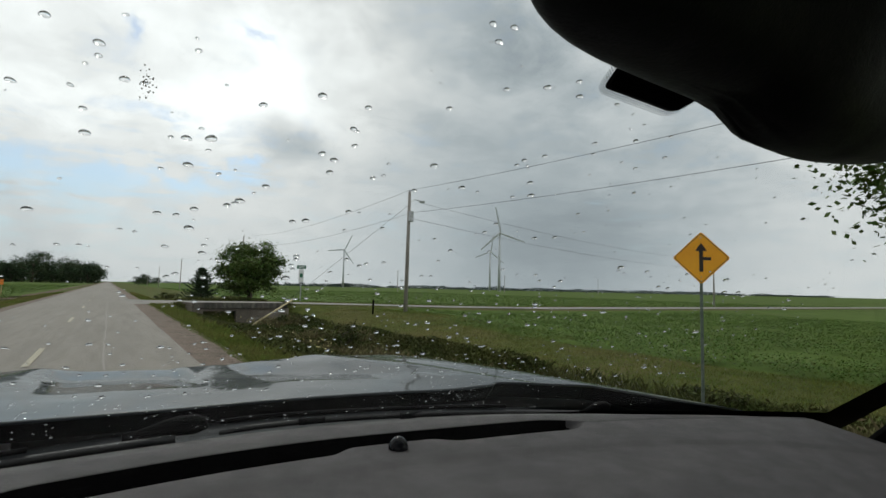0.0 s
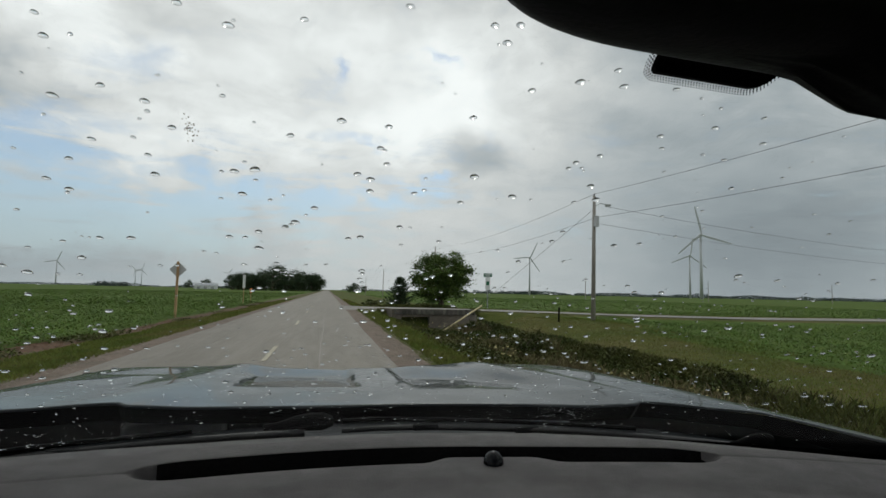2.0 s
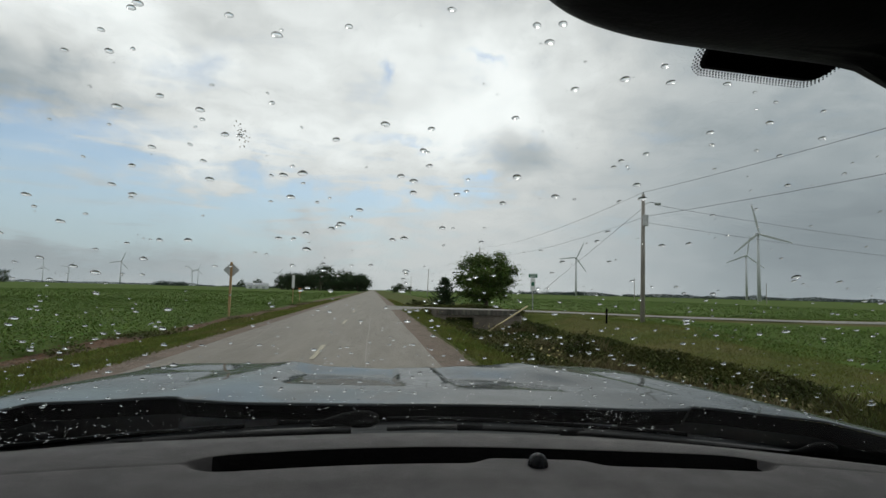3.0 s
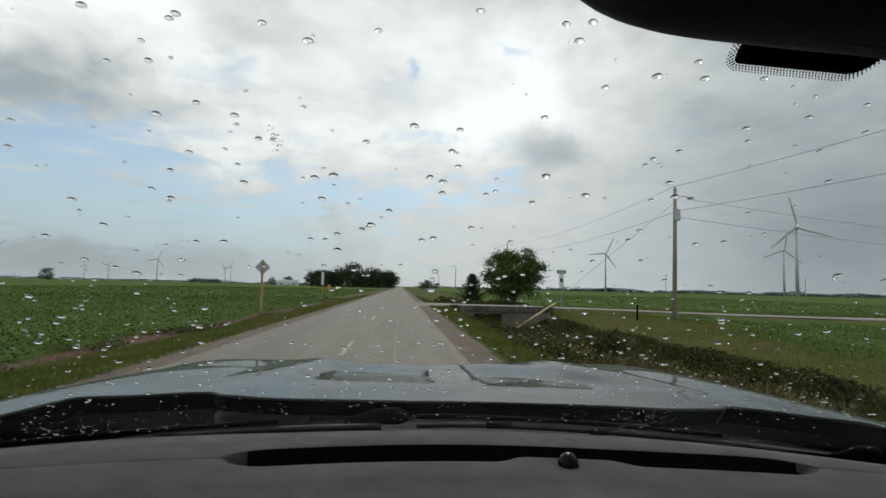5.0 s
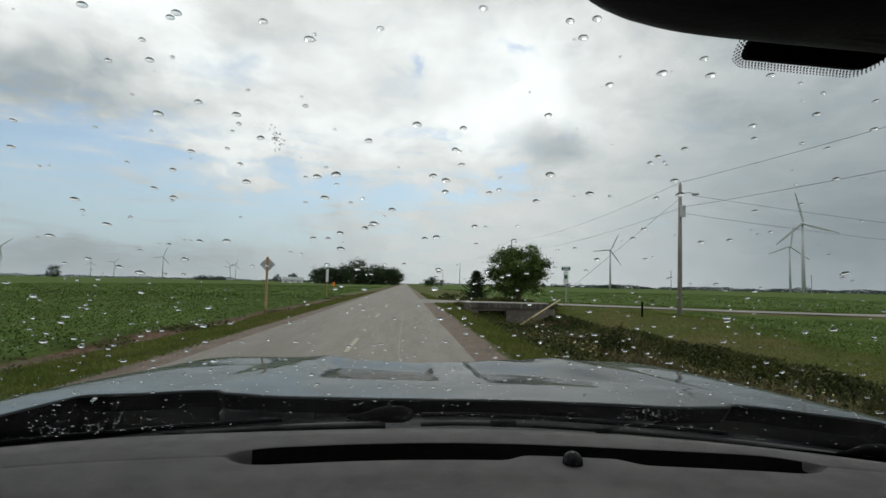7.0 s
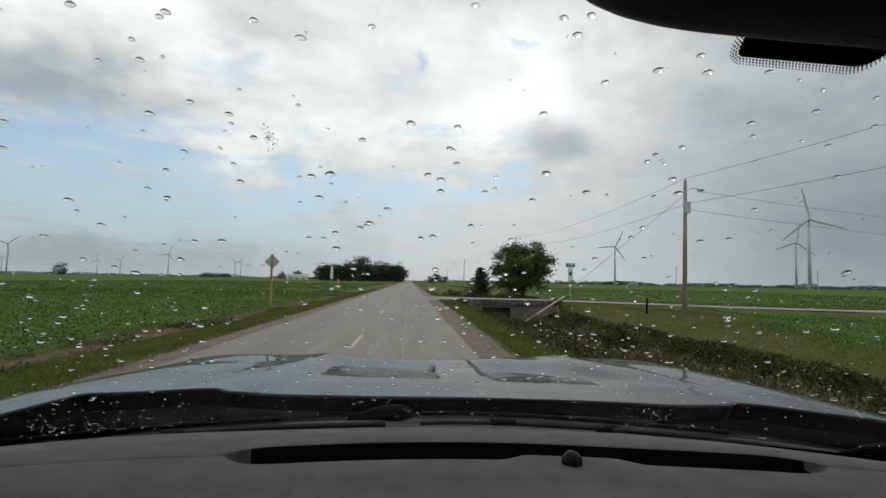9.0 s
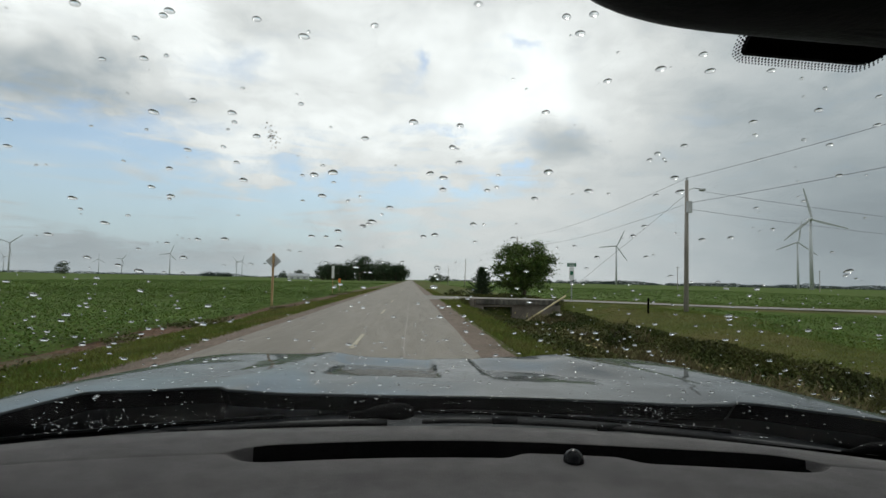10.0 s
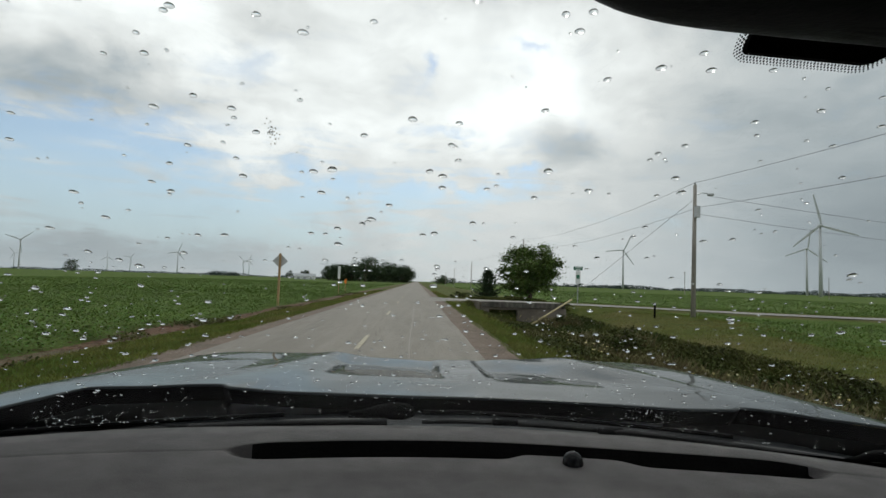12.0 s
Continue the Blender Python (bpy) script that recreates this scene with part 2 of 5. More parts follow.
BARN_WALL = surface("pale_siding", ((0.62, 0.64, 0.66), (0.70, 0.72, 0.73)), 0.4, 0.7)
BARN_ROOF = surface("grey_roofing", ((0.30, 0.32, 0.34), (0.38, 0.40, 0.42)), 0.4, 0.6)
PAINT = surface("silver_car_paint", ((0.030, 0.036, 0.039), (0.035, 0.041, 0.044)), 1.5, 0.40, metal=0.0, coat=0.53, sheen=0.03)
RUBBER = surface("black_rubber", ((0.012, 0.012, 0.013), (0.020, 0.020, 0.021)), 12.0, 0.8, 0.3, 80, sheen=0.1)
COWL = surface("black_cowl_plastic", ((0.0090, 0.0108, 0.0130), (0.0130, 0.0152, 0.0175)), 9.0, 0.55, 0.3, 120, sheen=0.14)
DASH = surface("grey_dash_vinyl", ((0.0455, 0.0437, 0.0462), (0.0515, 0.0490, 0.0510)), 11.0, 0.75, 0.25, 420, sheen=0.2)
TRIM_BLACK = surface("black_trim", ((0.0022, 0.0022, 0.0024), (0.0040, 0.0040, 0.0042)), 6.0, 0.7, 0.2, 200, sheen=0.03)
SHROUD = surface("mirror_shroud", ((0.0018, 0.0018, 0.0016), (0.0034, 0.0034, 0.003)), 7.0, 0.55, 0.15, 250, sheen=0.2)
LINER = surface("headliner_cloth", ((0.20, 0.19, 0.18), (0.25, 0.24, 0.225)), 20.0, 0.95, 0.3, 200)
LENS_DARK = surface("sensor_dome", ((0.004, 0.004, 0.005), (0.007, 0.007, 0.008)), 5.0, 0.14, sheen=0.15)
RIM = surface("wheel_alloy", ((0.45, 0.46, 0.47), (0.52, 0.53, 0.54)), 3.0, 0.3, metal=0.9)
LAMP_GLASS = surface("lamp_lens", ((0.55, 0.57, 0.60), (0.66, 0.68, 0.70)), 4.0, 0.1, coat=1.0)
TAIL_RED = surface("tail_lens", ((0.30, 0.01, 0.01), (0.38, 0.02, 0.015)), 4.0, 0.15, coat=1.0)
SEAT = surface("seat_cloth", ((0.06, 0.058, 0.055), (0.09, 0.086, 0.08)), 15.0, 0.9, 0.4, 160)
WIPER_ARM = surface("worn_wiper_metal", ((0.018, 0.018, 0.019), (0.034, 0.032, 0.032)), 14.0, 0.5, 0.2, 90)
GLASS = clear("window_glass", 1.16, (0.97, 0.985, 0.975))
WATER = clear("rain_water", 1.33)
DIRT = surface("bug_splat", ((0.30, 0.24, 0.17), (0.42, 0.36, 0.27)), 200.0, 0.8)

# ---- building helpers ----
rng = np.random.default_rng(7)


def finish(bm, name, material, smooth=False):
    me = bpy.data.meshes.new(name)
    bmesh.ops.recalc_face_normals(bm, faces=bm.faces)
    bm.to_mesh(me)
    bm.free()
    me.materials.append(material)
    if smooth:
        me.polygons.foreach_set("use_smooth", [True] * len(me.polygons))
    return me


def thing(name, label, category, group="", kind="", at=(0, 0, 0), turn=0.0):
    ob = new(name)
    ob.empty_display_size = 0.1
    ob.matrix_basis = pose(*at, 0, 0, turn)
    return tagged(ob, label, category, group, kind)


def part(name, bm, material, parent, label="", smooth=False):
    me = bm if isinstance(bm, bpy.types.Mesh) else finish(bm, name, material, smooth)
    ob = new(name, me)
    ob.parent = parent
    return tagged(ob, label) if label else ob


def solo(name, bm, material, label, category, kind="", group="", smooth=False):
    me = bm if isinstance(bm, bpy.types.Mesh) else finish(bm, name, material, smooth)
    return tagged(new(name, me), label, category, group, kind)


def box(size, at=(0, 0, 0), bevel=0.0, bm=None, turn=None, segs=2):
    out = bm or bmesh.new()
    tmp = bmesh.new()
    bmesh.ops.create_cube(tmp, size=1.0, matrix=Matrix.Diagonal((*size, 1)))
    if bevel:
        bmesh.ops.bevel(tmp, geom=tmp.edges[:], offset=bevel, segments=segs, profile=0.6, affect="EDGES")
    m = Matrix.Translation(at) @ (turn or Matrix())
    tmp.transform(m)
    join(out, tmp)
    return out


def join(out, tmp):
    me = bpy.data.meshes.new("tmp")
    tmp.to_mesh(me)
    tmp.free()
    out.from_mesh(me)
    bpy.data.meshes.remove(me)


def tube(points, radii, sides=8, bm=None, capped=True):
    """A tapered tube through points."""
    bm = bm or bmesh.new()
    pts = [Vector(p) for p in points]
    rings = []
    for i, p in enumerate(pts):
        d = (pts[min(i + 1, len(pts) - 1)] - pts[max(i - 1, 0)]).normalized()
        q = d.to_track_quat("Z", "Y")
        rings.append([bm.verts.new(p + q @ Vector((radii[i] * math.cos(a), radii[i] * math.sin(a), 0))) for a in (2 * math.pi * k / sides for k in range(sides))])
    for r0, r1 in zip(rings, rings[1:]):
        for k in range(sides):
            bm.faces.new((r0[k], r0[(k + 1) % sides], r1[(k + 1) % sides], r1[k]))
    if capped:
        bm.faces.new(rings[0][::-1])
        bm.faces.new(rings[-1])
    return bm


def sheet(xs, ys, height, name, material, slots=None, pick=None):
    """A ground sheet over the stations xs, ys."""
    nx, ny = len(xs), len(ys)
    verts = [(x, y, height(x, y)) for y in ys for x in xs]
    faces = [(j * nx + i, j * nx + i + 1, (j + 1) * nx + i + 1, (j + 1) * nx + i) for j in range(ny - 1) for i in range(nx - 1)]
    me = bpy.data.meshes.new(name)
    me.from_pydata(verts, [], faces)
    for m in slots or [material]:
        me.materials.append(m)
    if pick:
        me.polygons.foreach_set("material_index", [pick((xs[i] + xs[i + 1]) / 2, (ys[j] + ys[j + 1]) / 2) for j in range(ny - 1) for i in range(nx - 1)])
    me.polygons.foreach_set("use_smooth", [True] * len(me.polygons))
    return me


def quads_mesh(name, corners, material):
    """A mesh of loose four-cornered leaves; corners is an array n x 4 x 3."""
    n = len(corners)
    me = bpy.data.meshes.new(name)
    me.vertices.add(4 * n)
    me.vertices.foreach_set("co", np.ascontiguousarray(corners, dtype=np.float32).ravel())
    me.loops.add(4 * n)
    me.loops.foreach_set("vertex_index", np.arange(4 * n, dtype=np.int32))
    me.polygons.add(n)
    me.polygons.foreach_set("loop_start", np.arange(0, 4 * n, 4, dtype=np.int32))
    me.update(calc_edges=True)
    me.materials.append(material)
    return me


def unit(v):
    return v / np.maximum(np.linalg.norm(v, axis=1, keepdims=True), 1e-6)


def leaves(centres, size, up=0.4, slim=0.55, droop=None):
    """Pointed leaves: four corners each, at centres, of random turn; up lifts the normals."""
    n = len(centres)
    d = unit(rng.normal(size=(n, 3)) * np.array([1, 1, 0.5]) + (0 if droop is None else droop))
    nrm = rng.normal(size=(n, 3)) + np.array([0, 0, up * 3])
    side = unit(np.cross(d, nrm))
    size = np.broadcast_to(np.asarray(size, dtype=float), (n,))[:, None] * rng.uniform(0.6, 1.3, (n, 1))
    return np.stack([centres - d * size * 0.5, centres + side * size * slim * 0.5, centres + d * size * 0.5, centres - side * size * slim * 0.5], axis=1)


def blades(feet, height, width, lean=0.35):
    """Grass blades: narrow, leaning, pointed."""
    n = len(feet)
    a = rng.uniform(0, 2 * math.pi, n)
    s = np.stack([np.cos(a), np.sin(a), np.zeros(n)], 1)
    h = np.broadcast_to(np.asarray(height, dtype=float), (n,))[:, None] * rng.uniform(0.55, 1.25, (n, 1))
    bend = rng.normal(size=(n, 3)) * np.array([1, 1, 0]) * lean
    w = np.broadcast_to(np.asarray(width, dtype=float), (n,))[:, None]
    top = feet + h * (np.array([0, 0, 1.0]) + bend)
    mid = feet + h * 0.55 * (np.array([0, 0, 1.0]) + bend * 0.5)
    return np.stack([feet - s * w * 0.5, feet + s * w * 0.5, mid + s * w * 0.35, top], axis=1)


# ---- ground ----
ROAD_L, ROAD_R, ROAD_C = -4.45, 1.5, -1.5
BRIDGE_Y = 43.3
PROFILE_X = [-6000, -60, -10.2, -9.4, -8.6, -7.6, -6.4, -5.7, -5.2, 2.6, 3.3, 5.5, 8.0, 10.8, 12.8, 16.0, 60, 6000]
PROFILE_Z = [-0.50, -0.50, -0.50, -0.52, -0.48, -0.36, -0.18, -0.10, -0.06, -0.06, -0.2, -0.95, -1.75, -1.72, -1.02, -0.98, -1.0, -1.0]


def step(x, a, b):
    k = min(1.0, max(0.0, (x - a) / (b - a)))
    return k * k * (3 - 2 * k)


def side_level(x):
    return -0.07 - 0.55 * step(x, 8, 45)


def land(x, y):
    z = float(np.interp(x, PROFILE_X, PROFILE_Z))
    if x > 2.6:
        fill = step(y, BRIDGE_Y + 0.6, BRIDGE_Y + 1.2) * (1 - step(y, BRIDGE_Y + 10, BRIDGE_Y + 15))
        if x > 17:
            fill = step(y, BRIDGE_Y - 3, BRIDGE_Y + 1.5) * (1 - step(y, BRIDGE_Y + 10, BRIDGE_Y + 15))
        z = z + (side_level(x) - z) * fill
        z += (-0.35 - z) * step(x, 12.4, 17.0) * (1 - step(x, 21.0, 30.0)) * step(y, BRIDGE_Y - 26, BRIDGE_Y - 8) * (1 - fill) * (1 - step(y, BRIDGE_Y, BRIDGE_Y + 20))
        if 3.5 < x < 13 and z < -0.85:
            z = -0.85 + (z + 0.85) * (1 - 0.75 * step(y, BRIDGE_Y + 8, BRIDGE_Y + 14))
    if (x > 2.9 or x < -5.6) and abs(x) < 200:
        z += 0.10 * (1 - (fill if x > 0 else 0)) * (noise.noise((x * 0.45, y * 0.22, 0)))
    return z


def lands(p):
    return np.array([land(a, b) for a, b in p])


xs = sorted(set([-4600, -3000, -1800, -1000, -600, -350, -200, -120, -80] + [round(v, 2) for v in np.arange(-60, -11.3, 3.5)] + [-11.3, -10.6, -10.2, -9.7, -9.2, -8.6, -8.1, -7.6, -7.2, -6.5, -5.9, -5.4, -4.6, -1.5, 1.6, 2.5, 2.9]
               + [round(v, 2) for v in np.arange(3.3, 15.6, 0.6)] + [16.5, 17.6, 18.7, 20, 23, 27, 32, 38, 46, 60, 80, 120, 200, 350, 600, 1000, 1800, 3000, 4600]))
ys = sorted(set([-4600, -2500, -1200, -500, -200, -90, -40, -20, -10, -5] + [round(v, 2) for v in np.arange(0, 42, 1.6)]
               + [round(v, 2) for v in np.arange(42.2, 61, 0.7)] + [63, 66, 69, 72, 76, 80, 85, 90, 95, 100, 106, 112, 120, 130, 145, 165, 190, 230, 300, 400, 600, 900, 1400, 2200, 3300, 4600]))


def zone(x, y):
    if -5.3 < x < 2.5:
        return 1
    if x < -9.7:
        return 3
    if x < -7.6:
        return 2
    if x < 12.6:
        return 0
    if x < 18.7 or (x < 21.5 and BRIDGE_Y - 13 < y < BRIDGE_Y + 11) or BRIDGE_Y < y < BRIDGE_Y + 10.5:
        return 1
    return 3


solo("ground", sheet(xs, ys, land, "ground", VERGE, [VERGE, MOWN, SOIL, FIELD], zone), VERGE, "flat farmland with grass verges and green crop fields", "ground", "structure")

# ---- road ----
ry = [-300, -60, -20] + [float(v) for v in np.arange(-10, 120, 4)] + [140, 180, 240, 320, 450, 700, 1100, 1700, 2600, 4000]


def crown(x, y):
    return 0.03 - 0.012 * abs(x - ROAD_C) + 0.008 * noise.noise((x * 0.7, y * 0.15, 3))


def slab(name, x_left, x_right, ys_, height, material, cols=7, skirt=0.12, ragged=0.0):
    """A strip with thickness: a top sheet and skirts at both sides."""
    verts, faces = [], []
    n = cols + 2
    for y in ys_:
        w0 = ragged * noise.noise((1.3, y * 0.35, 0)) + ragged * 0.5 * noise.noise((1.3, y * 1.7, 5))
        w1 = ragged * noise.noise((7.3, y * 0.35, 0)) + ragged * 0.5 * noise.noise((7.3, y * 1.7, 5))
        row = [x_left + w0 + (x_right + w1 - x_left - w0) * k / (cols - 1) for k in range(cols)]
        verts.append((row[0] - 0.04, y, height(row[0], y) - skirt))
        verts += [(x, y, height(x, y)) for x in row]
        verts.append((row[-1] + 0.04, y, height(row[-1], y) - skirt))
    for j in range(len(ys_) - 1):
        for i in range(n - 1):
            faces.append((j * n + i, j * n + i + 1, (j + 1) * n + i + 1, (j + 1) * n + i))
    me = bpy.data.meshes.new(name)
    me.from_pydata(verts, [], faces)
    me.materials.append(material)
    return me


solo("road", slab("road", ROAD_L, ROAD_R, ry, crown, ASPHALT, ragged=0.05), ASPHALT, "worn pale grey two-lane asphalt road", "road", "structure")
gy = [-200, -40] + [float(v) for v in np.arange(-10, 130, 1.0)] + [150, 200, 300, 500, 900, 2000]
solo("shoulder_right", slab("shoulder_right", ROAD_R - 0.15, 2.38, gy, lambda x, y: -0.012 - 0.03 * max(0, x - 1.5) + 0.006 * noise.noise((x * 3, y * 2, 1)), GRAVEL, 5, ragged=0.16), GRAVEL, "reddish-brown gravel shoulder beside the asphalt", "gravel shoulder", "structure")
solo("shoulder_left", slab("shoulder_left", -5.15, ROAD_L + 0.15, gy, lambda x, y: -0.012 - 0.03 * max(0, -4.45 - x) + 0.006 * noise.noise((x * 3, y * 2, 1)), GRAVEL, 5, ragged=0.16), GRAVEL, "reddish-brown gravel shoulder beside the asphalt", "gravel shoulder", "structure")


def cross_slab():
    """The pale road that joins from the side, with a flared mouth."""
    verts, faces = [], []
    stations = [1.2, 2.0, 3.0, 4.5, 6.5, 9, 12, 16, 22, 30, 45, 70, 110, 180, 300, 600, 1200]
    for x in stations:
        flare = 4.5 * math.exp(-(x - 1.2) / 3.0)
        for k in range(5):
            y = BRIDGE_Y + 3.0 - flare * 0.55 + (5.6 + flare * 1.6) * k / 4
            verts.append((x, y, side_level(x) + 0.055 + 0.02 * min(1, max(0, (3.0 - x) / 2))))
    for i in range(len(stations) - 1):
        for k in range(4):
            faces.append((i * 5 + k, i * 5 + k + 1, (i + 1) * 5 + k + 1, (i + 1) * 5 + k))
    me = bpy.data.meshes.new("side_road")
    me.from_pydata(verts, [], faces)
    me.materials.append(SIDE)
    return me


solo("side_road", cross_slab(), SIDE, "pale gravelled side road joining the county road", "road", "structure")


# centre-line dashes, each a thin worn strip of paint
def dash_mesh():
    bm = bmesh.new()
    tmp = bmesh.new()
    bmesh.ops.create_grid(tmp, x_segments=2, y_segments=10, size=0.5, matrix=Matrix.Diagonal((0.11, 3.1, 1, 1)))
    for v in tmp.verts:
        v.co.x += 0.012 * noise.noise((v.co.x * 40, v.co.y * 3, 0))
    ext = bmesh.ops.extrude_face_region(tmp, geom=tmp.faces[:])
    for g in ext["geom"]:
        if isinstance(g, bmesh.types.BMVert):
            g.co.z += 0.004
    join(bm, tmp)
    return finish(bm, "lane_dash", YELLOW_LINE)


dash_me = dash_mesh()
lane = thing("lane_marking", "broken worn yellow centre line on the asphalt", "road marking", kind="structure")
for k in range(26):
    y = 13.6 + 12.2 * k
    d = part("dash", dash_me, YELLOW_LINE, lane)
    d.location = (ROAD_C + 0.20, y, 0.036)


def sealed_crack(points, width):
    bm = bmesh.new()
    prev = None
    for x, y in points:
        pair = (bm.verts.new((x - width / 2, y, crown(x, y) + 0.006)), bm.verts.new((x + width / 2, y, crown(x, y) + 0.006)))
        if prev:
            bm.faces.new((prev[0], prev[1], pair[1], pair[0]))
        prev = pair
    return bm


solo("crack_seal", sealed_crack([(-0.12 + 0.10 * noise.noise((0, y * 0.4, 9)), y) for y in np.arange(9, 70, 0.8)], 0.032), SEAM, "thin sealed lengthwise crack in the asphalt", "road crack", "structure")
for k, y in enumerate((21.0, 38.0)):
    bm = bmesh.new()
    prev = None
    for x in np.arange(-4.2, 1.4, 0.35):
        yy = y + 0.35 * noise.noise((x * 0.8, y, 4))
        pair = (bm.verts.new((x, yy - 0.03, crown(x, yy) + 0.006)), bm.verts.new((x, yy + 0.03, crown(x, yy) + 0.006)))
        if prev:
            bm.faces.new((prev[0], pair[0], pair[1], prev[1]))
        prev = pair
    solo("crack_seal", bm, PATCH, "thin sealed crack across the asphalt", "road crack", "structure")

# ---- the car ----
CX = 0.15
car = thing("car", "silver car with rain on it standing on the road", "car", at=(0, 0, 0))


def glass_y(x, z):
    return 0.87 - 0.33 * (x - 0.02) ** 2 - (z - 1.37) / 0.78


def grid_mesh(us, vs, fn, bm=None):
    bm = bm or bmesh.new()
    rows = [[bm.verts.new(fn(u, v)) for u in us] for v in vs]
    for a, b in zip(rows, rows[1:]):
        for i in range(len(us) - 1):
            bm.faces.new((a[i], a[i + 1], b[i + 1], b[i]))
    return bm


def pane(fn_out, us, vs, thick):
    """A closed curved pane: two skins, thick apart along y and z, and its rim."""
    bm = bmesh.new()
    outer = [[bm.verts.new(fn_out(u, v)) for u in us] for v in vs]
    inner = [[bm.verts.new(Vector(fn_out(u, v)) + Vector(thick)) for u in us] for v in vs]
    nu, nv = len(us), len(vs)
    for j in range(nv - 1):
        for i in range(nu - 1):
            bm.faces.new((outer[j][i], outer[j][i + 1], outer[j + 1][i + 1], outer[j + 1][i]))
            bm.faces.new((inner[j][i + 1], inner[j][i], inner[j + 1][i], inner[j + 1][i + 1]))
    for j in range(nv - 1):
        for i in (0, nu - 1):
            bm.faces.new((outer[j][i], outer[j + 1][i], inner[j + 1][i], inner[j][i]))
    for i in range(nu - 1):
        for j in (0, nv - 1):
            bm.faces.new((outer[j][i + 1], outer[j][i], inner[j][i], inner[j][i + 1]))
    return bm


ux = [round(v, 3) for v in np.linspace(-0.81, 1.11, 43)]
screen = part("windscreen", pane(lambda u, z: (u, glass_y(u, z), z), ux, [round(v, 3) for v in np.linspace(1.29, 1.87, 17)], (0, -0.0035, -0.003)), GLASS, car, "clear windscreen dotted with rain", smooth=True)
screen.visible_shadow = False


# bonnet: gently crowned, two ridges that draw together towards the nose
def bonnet_z(x, y):
    k = (y - 1.1) / 1.05
    s = (x - CX) / 0.93
    z = 1.357 - 0.030 * k - 0.022 * k * k - (0.024 if s < 0 else 0.052) * abs(s) ** (21 if s < 0 else 12)
    ridge = 0.52 - 0.11 * k
    for side in (-1, 1):
        d = (x - CX) - side * ridge
        z += 0.011 * math.exp(-(d / 0.08) ** 2)
        z += 0.008 * step(side * d, -0.02, 0.10) * (1 - k * 0.8)
    z -= 0.010 * math.exp(-((x - CX) / 0.16) ** 2) * step(k, 0.15, 0.6)
    # two shallow scoops that dip towards the nose, one tapering out to the wing
    for lo, hi, near, run, slant in ((-0.30, 0.11, 1.43, 0.42, 0.0), (0.22, 0.72, 1.42, 0.42, 0.45)):
        if not lo < x < hi:
            continue
        along = (x - lo) / (hi - lo)
        keep = step(along, 0.0, 0.25 if slant == 0 else 0.08) * (1 - step(along, 0.90, 1.0))
        y0 = near - slant * (x - lo)
        reach = run * (1.0 - (0.80 * along if slant else 0.0))
        z -= 0.052 * keep * min(reach, max(0.0, y - y0)) * (1 - step(y, y0 + reach, y0 + reach + 0.40))
    rear = 1 - min(1.0, max(0.0, k * 1.6))
    z += (0.008 * step(CX - x, 0.12, 0.45) + 0.006 * step(CX - x, 0.5, 0.8) - 0.004 * step(x - CX, 0.30, 0.65)) * rear - 0.004 * step(x - CX, 0.35, 0.85)
    nose = max(0.0, (k - 0.9))
    return z - 1.4 * nose * nose


def bonnet_rear(x):
    lift = 0.030 * step(abs(x - CX), 0.50, 0.53)
    return 1.145 - 0.30 * (x - 0.06) ** 2 + lift - 0.25 * step(abs(x - CX), 0.752, 0.788)


def bonnet_point(u, v):
    x = CX + u * (0.93 - 0.05 * v)
    nose_y = 2.32 - 0.34 * abs(u) ** 2.6
    y = bonnet_rear(x) * (1 - v) + nose_y * v
    return (x, y, bonnet_z(x, y))


bu = [round(v, 4) for v in np.linspace(-1, 1, 181)]
bv = [round(v, 4) for v in np.linspace(0, 1, 71)]
bm = grid_mesh(bu, bv, bonnet_point)
# rolled rear lip
lip = [e for e in bm.edges if e.is_boundary and all(abs(v.co.y - bonnet_rear(v.co.x)) < 1e-4 for v in e.verts)]
ext = bmesh.ops.extrude_edge_only(bm, edges=lip)
for g in ext["geom"]:
    if isinstance(g, bmesh.types.BMVert):
        g.co += Vector((0, 0.003, -0.004))
bonnet = part("bonnet", bm, PAINT, car, "silver bonnet with two long ridges, wet", smooth=True)


# black seal strip, doubling as painted shade in the gap beneath the lip
part("lip_shade_seal", grid_mesh([round(v, 3) for v in np.linspace(-0.99, 0.99, 90)], [0, 1], lambda u, v: Vector(bonnet_point(u, 0.0)) + Vector((0, 0.004 + 0.03 * v, -0.0045 - 0.035 * v))), TRIM_BLACK, bonnet, "black seal strip that also paints in the shade under the rear lip")


# black cowl between bonnet and windscreen
def cowl_point(u, v):
    y0, y1 = glass_y(u, 1.35) + 0.012, bonnet_rear(u) + 0.05
    y = y0 + (y1 - y0) * v
    return (u, y, 1.338 - 0.03 * v * v - 0.05 * abs((u - CX) / 0.93) ** 3 + 0.003 * math.sin(v * 26))


part("cowl", grid_mesh([round(v, 3) for v in np.linspace(-0.74, 1.04, 40)], [round(v, 3) for v in np.linspace(0, 1, 14)], cowl_point), COWL, car, "black plastic cowl below the windscreen", smooth=True)

